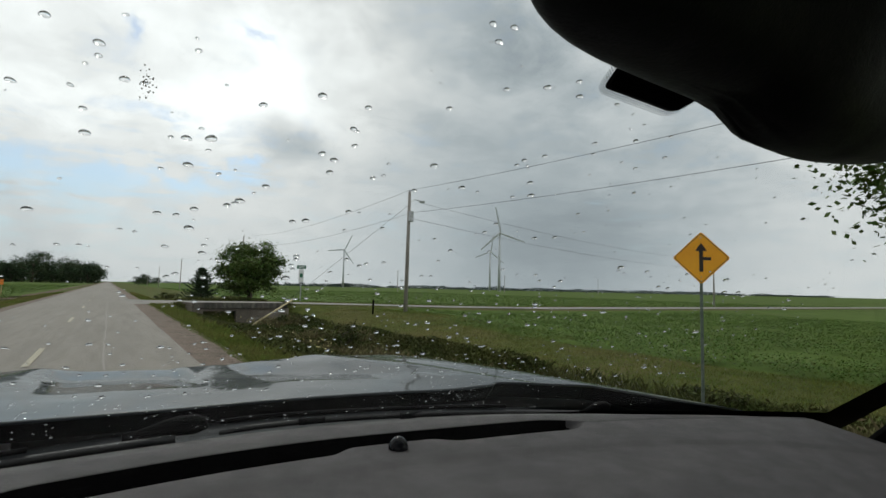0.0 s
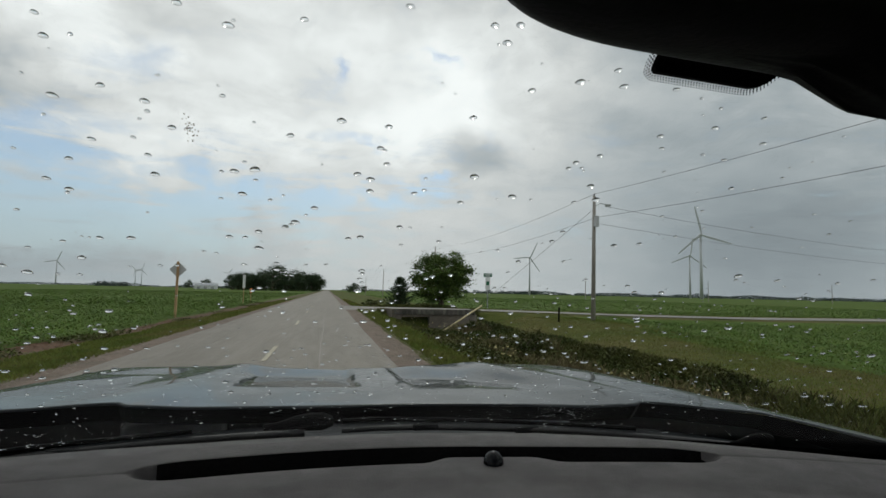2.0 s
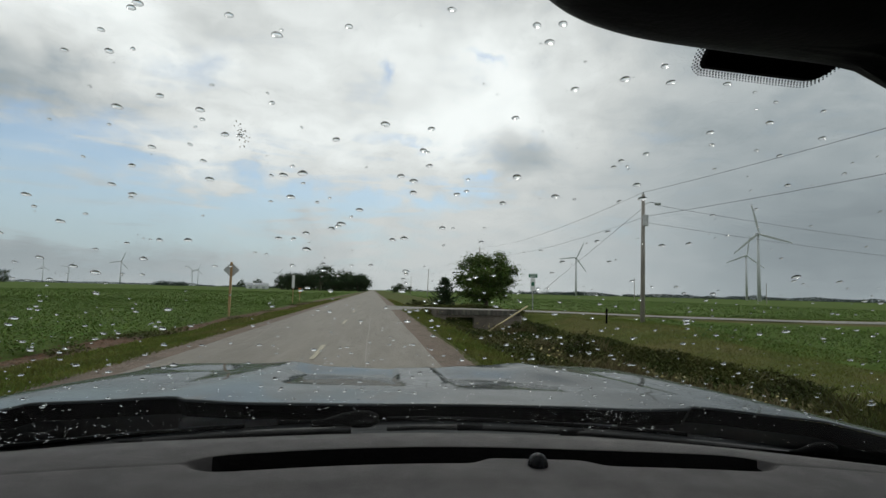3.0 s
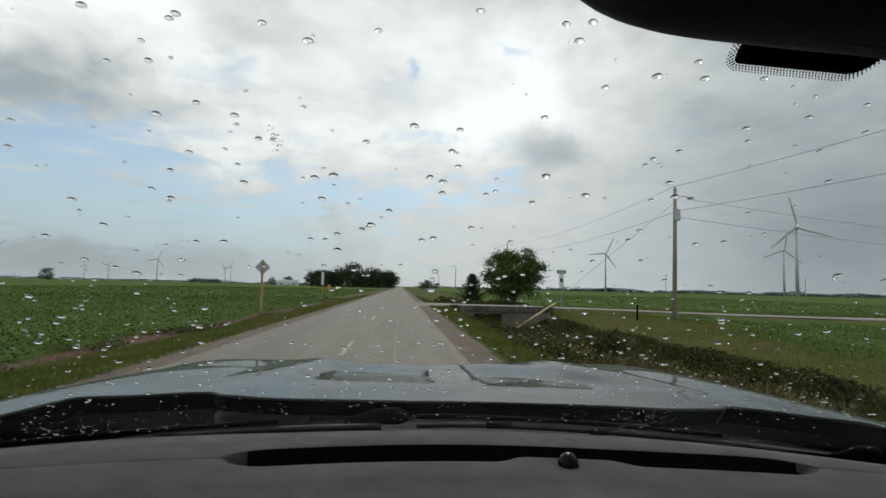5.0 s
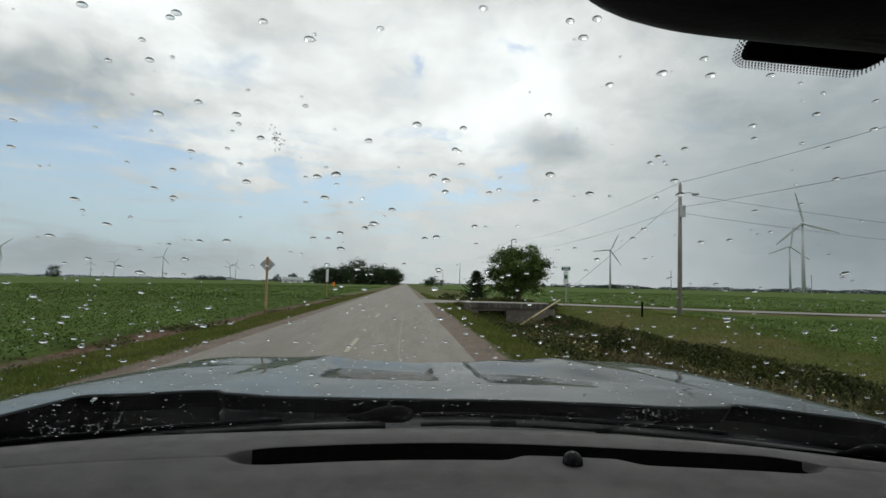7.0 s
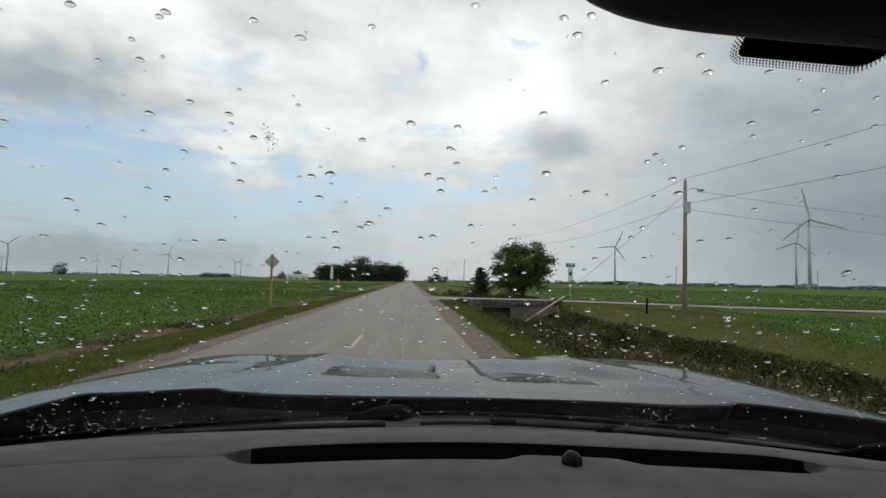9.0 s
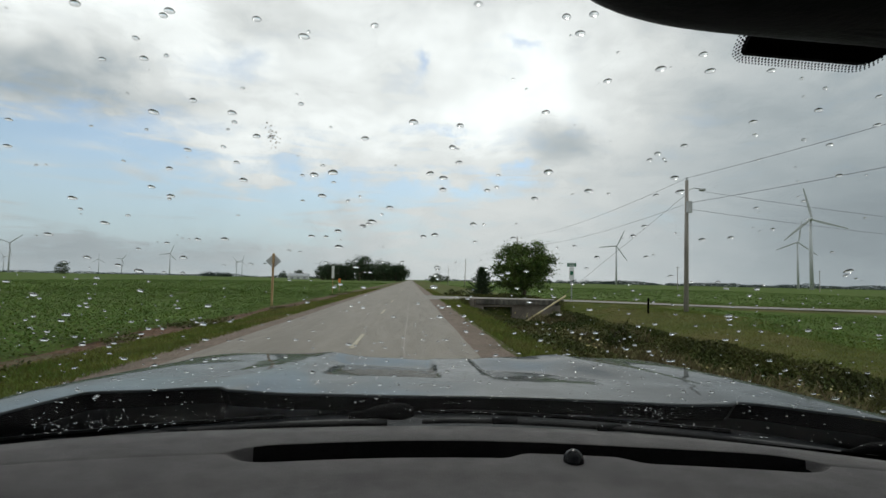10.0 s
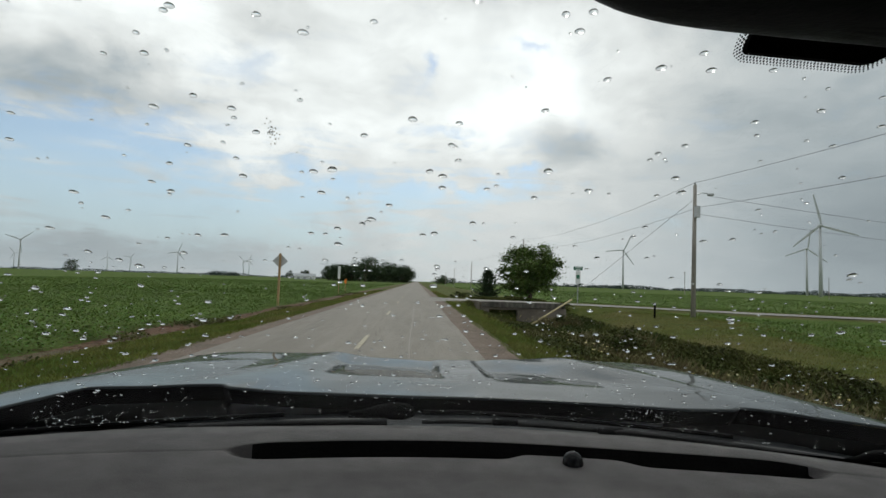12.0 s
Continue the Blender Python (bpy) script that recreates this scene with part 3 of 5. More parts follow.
def wiper(px, x_tip, name, size):
    """An arm lying along the glass foot, with a pivot cap and a rubber blade."""
    def rest(x, up=0.0):
        z = 1.372 + up - 0.035 * abs(x - 0.1)
        return (x, glass_y(x, z) + 0.022, z)
    w = part(name, tube([rest(px + (x_tip - px) * k / 12, 0.006 * math.sin(k * 0.26)) for k in range(13)], [0.0062 - 0.0022 * k / 12 for k in range(13)], 8), WIPER_ARM, car, "black wiper resting at the foot of the glass", smooth=True)
    base_y, base_z = rest(px)[1] + 0.012, rest(px)[2] + 0.002
    shape = ((0.030, 0.004), (0.028, 0.0085), (0.020, 0.0105), (0.006, 0.0106), (-0.009, 0.0092), (-0.022, 0.0068), (-0.034, 0.0050), (-0.048, 0.0042))
    cap = tube([(px + dx * size, base_y, base_z + r * size * 0.9) for dx, r in shape], [r * size for dx, r in shape], 12)
    part("pivot_cap", cap, TRIM_BLACK, w, smooth=True)
    bl = tube([(a[0], a[1] + 0.004, a[2] + 0.012) for a in (rest(x_tip + (px - x_tip) * k / 10 * 0.72, 0.004) for k in range(11))], [0.0036] * 11, 6)
    part("blade", bl, TRIM_BLACK, w)
    for k in (0.2, 0.45):
        br = bmesh.new()
        p = rest(x_tip + (px - x_tip) * k, 0.006)
        box((0.042, 0.011, 0.011), p, 0.003, br)
        part("blade_clip", br, RUBBER, w)
    return w


wiper(-0.028, -0.62, "wiper", 1.35)
wiper(0.705, 0.03, "wiper", 1.0)


# dashboard
def crease_y(x):
    return 0.648 - 0.33 * (x - 0.04) ** 2


def side_lift(x):
    return 0.015 * step(-x, 0.12, 0.58)


def dash_edge(x):
    return glass_y(x, 1.374 + side_lift(x))


def dash_top(x, y):
    edge = dash_edge(x)
    return 1.367 + 0.006 * step(y, 0.45, 0.80) + 0.004 * step(y, 0.70, 0.83) + side_lift(x) * step(y, 0.42, 0.62) - 0.012 * abs(x - 0.18) ** 2 - 0.0035 * (1 - step(y, crease_y(x) - 0.004, crease_y(x) + 0.004)) - 0.55 * max(0.0, 0.50 - y) ** 1.6 - 0.10 * max(0.0, y - edge + 0.03)


def vent_span(x):
    """Front and back lips of the long defroster slot at x."""
    mid = 0.745 - (0.33 - 0.10 * step(x, 0.2, 0.5)) * (x - 0.04) ** 2
    k = max(0.0, min(1.0, (abs(x - 0.164) - 0.318) / 0.075)) ** 3
    back = mid + 0.020 - 0.024 * k
    front = mid - 0.042 + 0.034 * k + 0.020 * (1 - step(abs(x - 0.225), 0.055, 0.095))
    return front, back


def dash_shape():
    us_ = [round(v, 4) for v in np.linspace(-0.70, 1.0, 171)]
    bm = bmesh.new()
    rows = []
    for u in us_:
        front, back = vent_span(u)
        edge = dash_edge(u) - 0.008
        cols = [0.20, 0.26, 0.30, 0.34, min(0.45, crease_y(u) - 0.04), min(0.56, crease_y(u) - 0.02), crease_y(u) - 0.005, crease_y(u) + 0.005, front - 0.003, front]
        line = [(u, min(y, front), dash_top(u, min(y, front))) for y in cols]
        deep = 0.05 * (1 - step(abs(u - 0.164), 0.33, 0.395)) + 0.0005
        line += [(u, front + 0.001, dash_top(u, front) - deep), (u, back - 0.001, dash_top(u, back) - deep * 1.0)]
        line += [(u, back, dash_top(u, back)), (u, back + 0.004, dash_top(u, back) + 0.001), (u, (back + edge) / 2, dash_top(u, (back + edge) / 2)), (u, edge, dash_top(u, edge) - 0.004), (u, edge - 0.001, dash_top(u, edge) - 0.05)]
        rows.append([bm.verts.new(p) for p in line])
    for j, (a, b) in enumerate(zip(rows, rows[1:])):
        for i in range(len(a) - 1):
            f = bm.faces.new((a[i], a[i + 1], b[i + 1], b[i]))
            # slot walls and floor coloured black to paint in the recess's shade
            f.material_index = 1 if 9 <= i <= 11 and abs(us_[j] - 0.164) < 0.372 else 0
    return bm


dashboard = part("dashboard", dash_shape(), DASH, car, "grey vinyl dashboard with a long defroster slot")
# second slot: the black that darkens the recess
dashboard.data.materials.append(TRIM_BLACK)
for p in dashboard.data.polygons:
    p.use_smooth = True
for first, count in ((-0.135, 24), (0.325, 17)):
    slot = bmesh.new()
    for k in range(count):
        x = first + 0.0108 * k
        f, b = vent_span(x)
        box((0.0025, b - f - 0.006, 0.012), (x, (f + b) / 2, dash_top(x, f) - 0.026), 0.0006, slot, segs=1)
    part("defroster_grille", slot, TRIM_BLACK, dashboard, "black slats inside the slot")
liner = grid_mesh([round(v, 3) for v in np.linspace(-0.13, 0.50, 60)], [0, 1], lambda u, v: (u, (vent_span(u)[0] + 0.002) * (1 - v) + (vent_span(u)[1] - 0.002) * v, dash_top(u, vent_span(u)[0]) - 0.034))
part("defroster_duct", liner, TRIM_BLACK, dashboard, "black duct below the slot")
bm = bmesh.new()
bmesh.ops.create_uvsphere(bm, u_segments=24, v_segments=14, radius=0.0135)
for v in bm.verts:
    v.co.z = max(v.co.z, -0.004) * 1.15
    v.co += Vector((0.221, 0.688, 1.372))
part("light_sensor", bm, LENS_DARK, dashboard, "small shiny black sensor dome", smooth=True)
bm = tube([(0.221, 0.688, 1.362), (0.221, 0.688, 1.3705)], [0.017, 0.0155], 24)
part("sensor_ring", bm, TRIM_BLACK, dashboard, smooth=True)
part("dash_face", grid_mesh([round(v, 3) for v in np.linspace(-0.70, 1.0, 18)], [0, 0.3, 0.6, 1], lambda u, v: (u, 0.20 + 0.10 * v, dash_top(u, 0.20) - 0.55 * v)), TRIM_BLACK, dashboard, "black front of the dashboard")


# rear-view mirror with its shroud, and the sensor housing behind the glass
def mirror_body():
    """A rounded bulky shell; its lower edge sinks towards the passenger side."""
    bm = bmesh.new()
    bmesh.ops.create_uvsphere(bm, u_segments=48, v_segments=24, radius=1.0)
    for v in bm.verts:
        x, y, z = v.co
        x, y, z = [math.copysign(abs(c) ** p, c) for c, p in ((x, 0.55), (y, 0.8), (z, 0.6))]
        mx = 0.222 + 0.152 * x * (1 + 1.7 * max(0.0, x))
        sag = 0.004 * step(-x, 0.0, 0.9) - 0.004 * step(x, -0.2, 0.5) - 0.022 * step(mx, 0.297, 0.355) - 0.008 * step(mx, 0.33, 0.45)
        v.co = Vector((mx, 0.245 + 0.045 * y - 0.03 * z, 1.808 + 0.062 * z + (sag if z < 0.2 else sag * 0.3)))
    return bm


mirror = part("rear_view_mirror", mirror_body(), SHROUD, car, "bulky black rear-view mirror shroud", smooth=True)
part("mirror_stalk", tube([(0.27, 0.26, 1.82), (0.28, 0.275, 1.86), (0.285, 0.27, 1.885)], [0.02, 0.022, 0.03], 14), TRIM_BLACK, mirror, smooth=True)


def on_glass(x, z, lift=0.0):
    return Vector((x, glass_y(x, z) - 0.0045 - lift * 0.62, z - 0.003 - lift * 0.78))


bm = bmesh.new()
corners = [(0.226, 1.788), (0.2265, 1.7688), (0.2275, 1.7658), (0.2305, 1.7643), (0.307, 1.7585), (0.3115, 1.7588), (0.3155, 1.7605), (0.333, 1.7770)]
near = [bm.verts.new(on_glass(x, z, 0.002) + Vector((0, -0.005, 0.0))) for x, z in corners]
far = [bm.verts.new(on_glass(x, z, 0.0012)) for x, z in corners]
bm.faces.new(near)
bm.faces.new(far[::-1])
for i in range(len(corners)):
    bm.faces.new((near[i], far[i], far[(i + 1) % len(corners)], near[(i + 1) % len(corners)]))
part("sensor_housing", bm, TRIM_BLACK, mirror, "black sensor box against the glass")


# printed dots that thin out round the sensor window
def outline_dots(rim, gaps, radii, spacing, rise=0.7):
    bm = bmesh.new()
    flat = [Vector((x, z / rise)) for x, z in rim]
    for row, (gap, r) in enumerate(zip(gaps, radii)):
        pts = []
        for i, p in enumerate(flat):
            d = (flat[min(i + 1, len(flat) - 1)] - flat[max(i - 1, 0)]).normalized()
            pts.append(p + Vector((d.y, -d.x)) * gap * (1 if d.x >= -0.5 else -1))
        left = spacing * (0.5 if row % 2 else 0.0)
        for p, q in zip(pts, pts[1:]):
            run = (q - p).length
            while left < run:
                c2 = p + (q - p) * (left / run)
                c = on_glass(c2.x, c2.y * rise, 0.0004)
                bm.faces.new([bm.verts.new(c + Vector((r * math.cos(w), -r * 0.90 * math.sin(w), r * 0.70 * math.sin(w)))) for w in (math.pi / 4 * k for k in range(8))])
                left += spacing
            left -= run
    return bm


part("frit_dots", outline_dots([(x, z) for x, z in corners], (-0.0004, 0.0014, 0.0031, 0.0047), (0.00082, 0.00082, 0.00074, 0.00060), 0.0023), TRIM_BLACK, screen, "band of printed black dots on the glass")

part("frit_band", grid_mesh(ux, [1.30, 1.345, 1.371], lambda u, z: on_glass(u, z, 0.0008)), TRIM_BLACK, screen, "black printed band along the foot of the glass")

for x_in, x_out in ((1.045, 1.108), (-0.808, -0.745)):
    part("frit_band", grid_mesh([x_in, (x_in + x_out) / 2, x_out], [round(v, 3) for v in np.linspace(1.30, 1.86, 12)], lambda u, z: on_glass(u, z, 0.0008)), TRIM_BLACK, screen, "black printed band along the side of the glass")

# cabin shell: roof, headliner, pillars, doors, tail
HALF = 0.97
LX, RX = CX - HALF, CX + HALF


def roof_point(u, v):
    y = 0.25 - 0.33 * (CX + u * 0.9 - 0.02) ** 2 * (1 - v) + (-2.75 - 0.25) * v
    return (CX + u * 0.80, y, 1.90 + 0.05 * math.sin(min(1, v * 1.15) * math.pi * 0.62) - 0.05 * abs(u) ** 3)


ru = [round(v, 3) for v in np.linspace(-1, 1, 21)]
part("roof", grid_mesh(ru, [round(v, 3) for v in np.linspace(0, 1, 15)], roof_point), PAINT, car, "silver roof panel", smooth=True)
part("headliner", grid_mesh(ru, [round(v, 3) for v in np.linspace(0, 1, 15)], lambda u, v: Vector(roof_point(u, v)) + Vector((0, 0, -0.025))), LINER, car, "pale cloth headliner", smooth=True)
for side, x0 in ((-1, LX), (1, RX)):
    xt = CX + side * 0.80
    part("windscreen_pillar", tube([(x0 - side * 0.02, glass_y(x0, 1.34) - 0.06, 1.30), ((x0 + xt) / 2, glass_y((x0 + xt) / 2, 1.61) - 0.06, 1.61), (xt, glass_y(xt, 1.88) - 0.03, 1.87)], [0.034, 0.03, 0.03], 10), TRIM_BLACK, car, smooth=True)
    part("roof_rail", tube([(xt, glass_y(xt, 1.88) - 0.03, 1.87), (xt, -0.6, 1.885), (xt, -1.8, 1.88), (xt, -2.75, 1.84)], [0.034, 0.03, 0.03, 0.034], 10), PAINT, car, smooth=True)
    part("door_pillar", tube([(x0 - side * 0.03, -0.75, 1.28), (xt, -0.78, 1.87)], [0.045, 0.04], 8), TRIM_BLACK, car, smooth=True)
    part("rear_pillar", tube([(x0 - side * 0.03, -2.1, 1.28), (xt, -1.95, 1.87)], [0.06, 0.05], 8), PAINT, car, smooth=True)
    part("tail_pillar", tube([(x0 - side * 0.05, -2.95, 1.28), (xt, -2.72, 1.85)], [0.07, 0.06], 8), PAINT, car, smooth=True)

    # flank: fender, doors and quarter in one skin with wheel openings
    def flank_x(y, z):
        tuck = 0.05 * step(z, 0.95, 1.36) + 0.05 * (1 - step(z, 0.35, 0.75))
        nose = 0.16 * step(y, 1.3, 2.35) ** 2 + 0.10 * step(-y, 2.2, 3.2)
        return x0 - side * (tuck + nose)

    bm = bmesh.new()
    ysf = [round(v, 3) for v in np.linspace(-3.1, 2.15, 76)]
    zsf = [round(v, 3) for v in np.linspace(0.36, 1.31, 20)]

    def top_of(y):
        return 1.31 if y < 1.0 else bonnet_z(x0 - side * 0.08, y) - 0.03

    rows = [[bm.verts.new((flank_x(y, z), y, 0.36 + (top_of(y) - 0.36) * (z - 0.36) / 0.95)) for y in ysf] for z in zsf]
    for a, b in zip(rows, rows[1:]):
        for i in range(len(ysf) - 1):
            cy, cz = (a[i].co.y + a[i + 1].co.y) / 2, (a[i].co.z + b[i].co.z) / 2
            if any((cy - wy) ** 2 + (cz - 0.37) ** 2 < 0.41 ** 2 for wy in (1.32, -2.0)):
                continue
            bm.faces.new((a[i], a[i + 1], b[i + 1], b[i]))
    part("body_side", bm, PAINT, car, "silver wing and doors", smooth=True)
    part("door_lining", box((0.03, 3.1, 0.85), (x0 - side * 0.10, -1.05, 0.88), 0.01), TRIM_BLACK, car, "black inner door lining")
    for y0, y1, nm in ((-0.70, 0.42, "front"), (-2.0, -0.80, "rear")):
        zz = [1.30, 1.45, 1.60, 1.75, 1.86]
        w = part("side_window", pane(lambda u, z: (x0 - side * 0.04 + (xt - x0 + side * 0.04) * (z - 1.30) / 0.57, u if nm == "rear" else min(u, glass_y(x0, z) - 0.08 + 0.10 * (z < 1.4)), z), [round(v, 3) for v in np.linspace(y0, y1, 8)], zz, (-side * 0.004, 0, 0)), GLASS, car, smooth=True)
        w.visible_shadow = False
    for y in (0.02, -1.15):
        part("door_handle", box((0.03, 0.20, 0.03), (x0 + side * 0.005, y - 0.35, 1.08), 0.012), PAINT, car)
    for wy in (1.32, -2.0):
        wh = part("wheel", tube([(x0 - side * 0.20, wy, 0.37), (x0 - side * 0.18, wy, 0.37), (x0 - side * 0.0, wy, 0.37), (x0 + side * 0.015, wy, 0.37)], [0.35, 0.37, 0.37, 0.34], 40), RUBBER, car, "black tyre on an alloy rim", smooth=False)
        rim = bmesh.new()
        tube([(x0 + side * 0.005, wy, 0.37), (x0 + side * 0.022, wy, 0.37)], [0.25, 0.235], 32, rim)
        for k in range(5):
            a = 2 * math.pi * k / 5
            tube([(x0 + side * 0.03, wy + 0.04 * math.cos(a), 0.37 + 0.04 * math.sin(a)), (x0 + side * 0.024, wy + 0.225 * math.cos(a), 0.37 + 0.225 * math.sin(a))], [0.035, 0.028], 8, rim)
        part("rim", rim, RIM, wh, "five-spoke alloy rim")
    lm = bmesh.new()
    box((0.34, 0.12, 0.15), (CX + side * 0.66, 2.18 - 0.10, 1.06), 0.04, lm, Matrix.Rotation(-side * 0.35, 4, "Z"), 3)
    part("headlight", lm, LAMP_GLASS, car, "clear headlight", smooth=True)
    part("tail_light", box((0.16, 0.08, 0.34), (CX + side * 0.78, -3.12, 1.05), 0.03), TAIL_RED, car, "red tail light")
    mm = bmesh.new()
    box((0.20, 0.10, 0.14), (x0 + side * 0.13, 0.22, 1.33), 0.04, mm, None, 3)
    tube([(x0, 0.24, 1.28), (x0 + side * 0.08, 0.23, 1.31)], [0.03, 0.025], 8, mm)
    part("door_mirror", mm, PAINT, car, "silver door mirror", smooth=True)
# front and rear faces, floor and seats
part("front_bumper", grid_mesh([round(v, 3) for v in np.linspace(-1, 1, 25)], [0, 0.15, 0.4, 0.6, 0.85, 1], lambda u, v: (CX + u * 0.92, 2.30 - 0.34 * abs(u) ** 2.6 + 0.10 * math.sin(v * 2.4), bonnet_z(CX + u * 0.88, 2.30 - 0.34 * abs(u) ** 2.6) - 0.005 - (0.88 * v))), PAINT, car, "silver nose and bumper", smooth=True)
gr = bmesh.new()
for k in range(6):
    box((0.80, 0.03, 0.016), (CX, 2.405, 0.82 + 0.05 * k), 0.005, gr, segs=1)
box((0.84, 0.02, 0.32), (CX, 2.39, 0.945), 0.01, gr, segs=1)
part("grille", gr, TRIM_BLACK, car, "black radiator grille")
part("tailgate", grid_mesh([round(v, 3) for v in np.linspace(-1, 1, 15)], [0, 0.3, 0.6, 1], lambda u, v: (CX + u * 0.88, -3.12 + 0.10 * u * u, 1.30 - 0.92 * v)), PAINT, car, "silver tailgate", smooth=True)
rw = part("rear_window", pane(lambda u, z: (CX + u * (0.86 - 0.10 * (z - 1.3)), -3.02 + 0.10 * u * u + (z - 1.30) * 0.48, z), [-1, -0.5, 0, 0.5, 1], [1.30, 1.5, 1.7, 1.88], (0, 0.004, 0)), GLASS, car, smooth=True)
rw.visible_shadow = False
part("floor_pan", box((1.70, 5.0, 0.06), (CX, -0.5, 0.40), 0.02), TRIM_BLACK, car)
part("firewall", box((1.70, 0.04, 0.85), (CX, 0.52, 0.84), 0.01), TRIM_BLACK, car)
for x, y in ((-0.28, -0.62), (0.58, -0.62), (-0.28, -1.60), (0.58, -1.60)):
    st = part("seat", box((0.52, 0.52, 0.20), (x, y, 0.72), 0.07, segs=3), SEAT, car, "dark cloth car seat", smooth=True)
    part("seat_back", box((0.50, 0.16, 0.62), (x, y - 0.30, 1.08), 0.06, None, Matrix.Rotation(-0.22, 4, "X"), 3), SEAT, st, smooth=True)

# raindrops lying on the outside of the windscreen
DROPS = [(-0.209, 1.771), (-0.154, 1.772), (-0.1, 1.772), (-0.071, 1.766), (-0.181, 1.75), (-0.158, 1.731), (-0.189, 1.723), (-0.175, 1.702), (-0.215, 1.676), (-0.203, 1.67), (-0.139, 1.684), (-0.079, 1.69), (-0.063, 1.692), (-0.075, 1.675), (-0.091, 1.642), (-0.065, 1.647), (-0.066, 1.633), (-0.041, 1.652), (-0.032, 1.656), (0.005, 1.726), (0.044, 1.702), (0.032, 1.691), (0.072, 1.683), (0.042, 1.725), (0.106, 1.78), (0.118, 1.773), (0.147, 1.751), (0.182, 1.757), (0.207, 1.764), (0.217, 1.756), (0.267, 1.729), (0.308, 1.735), (0.225, 1.715), (0.23, 1.694), (0.241, 1.684), (0.162, 1.684), (0.122, 1.697), (-0.034, 1.715), (-0.119, 1.713), (-0.267, 1.647), (-0.196, 1.636), (-0.172, 1.637), (-0.28, 1.665), (-0.317, 1.636), (0.028, 1.646), (0.064, 1.656), (0.105, 1.645), (0.225, 1.657), (0.284, 1.646)]


def drop_cap(bm, x, z, a, h, slim, tilt=0.0, sides=14):
    """A flattened lens of water on the glass: a across, h high, slim along the slope."""
    c = Vector((x, glass_y(x, z) + 0.0006, z + 0.0005))
    ex = Vector((1, -0.66 * (x - 0.02), 0)).normalized()
    ez = Vector((0, -1 / 0.78, 1)).normalized()
    nrm = ex.cross(ez).normalized()
    if nrm.y < 0:
        nrm = -nrm
    rings = []
    for k in range(5):
        f = k / 5
        rr, hh = math.cos(f * math.pi / 2) ** 0.8, h * math.sin(f * math.pi / 2)
        rings.append([bm.verts.new(c + ex * (a * rr * math.cos(t) + tilt * a * rr * math.sin(t)) + ez * (a * slim * rr * math.sin(t) * (1.0 + 0.18 * math.sin(t))) + nrm * hh) for t in (2 * math.pi * q / sides for q in range(sides))])
    tip = bm.verts.new(c + nrm * h)
    for r0, r1 in zip(rings, rings[1:]):
        for q in range(sides):
            bm.faces.new((r0[q], r0[(q + 1) % sides], r1[(q + 1) % sides], r1[q]))
    for q in range(sides):
        bm.faces.new((rings[-1][q], rings[-1][(q + 1) % sides], tip))
    bm.faces.new(rings[0][::-1])


bm = bmesh.new()
rd = random.Random(11)
for x, z in DROPS:
    a = rd.uniform(0.0028, 0.0042)
    drop_cap(bm, x, z, a, a * 0.25, rd.uniform(0.55, 0.75), rd.uniform(-0.2, 0.2))
for k in range(760):
    z = 1.38 + (0.40 * rd.random() ** 1.7 if k < 600 else 0.07 + 0.17 * rd.random())
    x = rd.uniform(-0.55, 0.75)
    a = rd.choice((0.0007, 0.001, 0.0013, 0.0018)) * rd.uniform(0.8, 1.3) * (1.0 if z < 1.44 else 1.9 if z < 1.62 else 1.0)
    drop_cap(bm, x, z, a, a * 0.5, rd.uniform(0.55, 0.85), rd.uniform(-0.3, 0.3), 10)
for k in range(60):
    a = rd.uniform(0.0020, 0.0034)
    drop_cap(bm, rd.uniform(-0.33, 0.36), rd.uniform(1.60, 1.785), a, a * 0.28, rd.uniform(0.5, 0.75), rd.uniform(-0.2, 0.2))
for k in range(90):
    a = rd.uniform(0.0019, 0.0034)
    drop_cap(bm, rd.uniform(-0.58, 0.78), rd.uniform(1.44, 1.615), a, a * 0.4, rd.uniform(0.45, 0.65), rd.uniform(-0.25, 0.25))
for k in range(420):
    a = rd.uniform(0.0007, 0.0017)
    drop_cap(bm, rd.uniform(-0.58, 0.80), rd.uniform(1.41, 1.61), a, a * 0.45, rd.uniform(0.5, 0.8), rd.uniform(-0.3, 0.3), 8)
for k in range(120):
    x, z = -0.49 + abs(rd.gauss(0, 0.13)), 1.385 + abs(rd.gauss(0, 0.022))
    a = rd.uniform(0.0005, 0.0016)
    drop_cap(bm, x, z, a, a * 0.45, rd.uniform(0.7, 1.2), rd.uniform(-0.3, 0.3), 8)
for k in range(70):
    x, z = 0.36 + rd.gauss(0, 0.022), 1.413 + rd.gauss(0, 0.010)
    a = rd.uniform(0.0005, 0.0014)
    drop_cap(bm, x, z, a, a * 0.45, rd.uniform(0.7, 1.2), rd.uniform(-0.3, 0.3), 8)
drops = solo("raindrops", bm, WATER, "clear raindrops scattered over the windscreen", "raindrops", "stuff", smooth=True)
drops.visible_shadow = False
bm = bmesh.new()
for k in range(40):
    x, z = -0.106 + rd.gauss(0, 0.0022), 1.7135 + rd.gauss(0, 0.0038)
    r = rd.uniform(0.0002, 0.0006)
    c = Vector((x, glass_y(x, z) + 0.0012, z + 0.0008))
    bm.faces.new([bm.verts.new(c + Vector((r * math.cos(q) * rd.uniform(0.6, 1.3), -r * 0.8 * math.sin(q) * 1.3, r * 0.62 * math.sin(q) * 1.3))) for q in (math.pi / 4 * i for i in range(8))])
solo("insect_splat", bm, DIRT, "brownish smear of an insect on the windscreen", "smear")
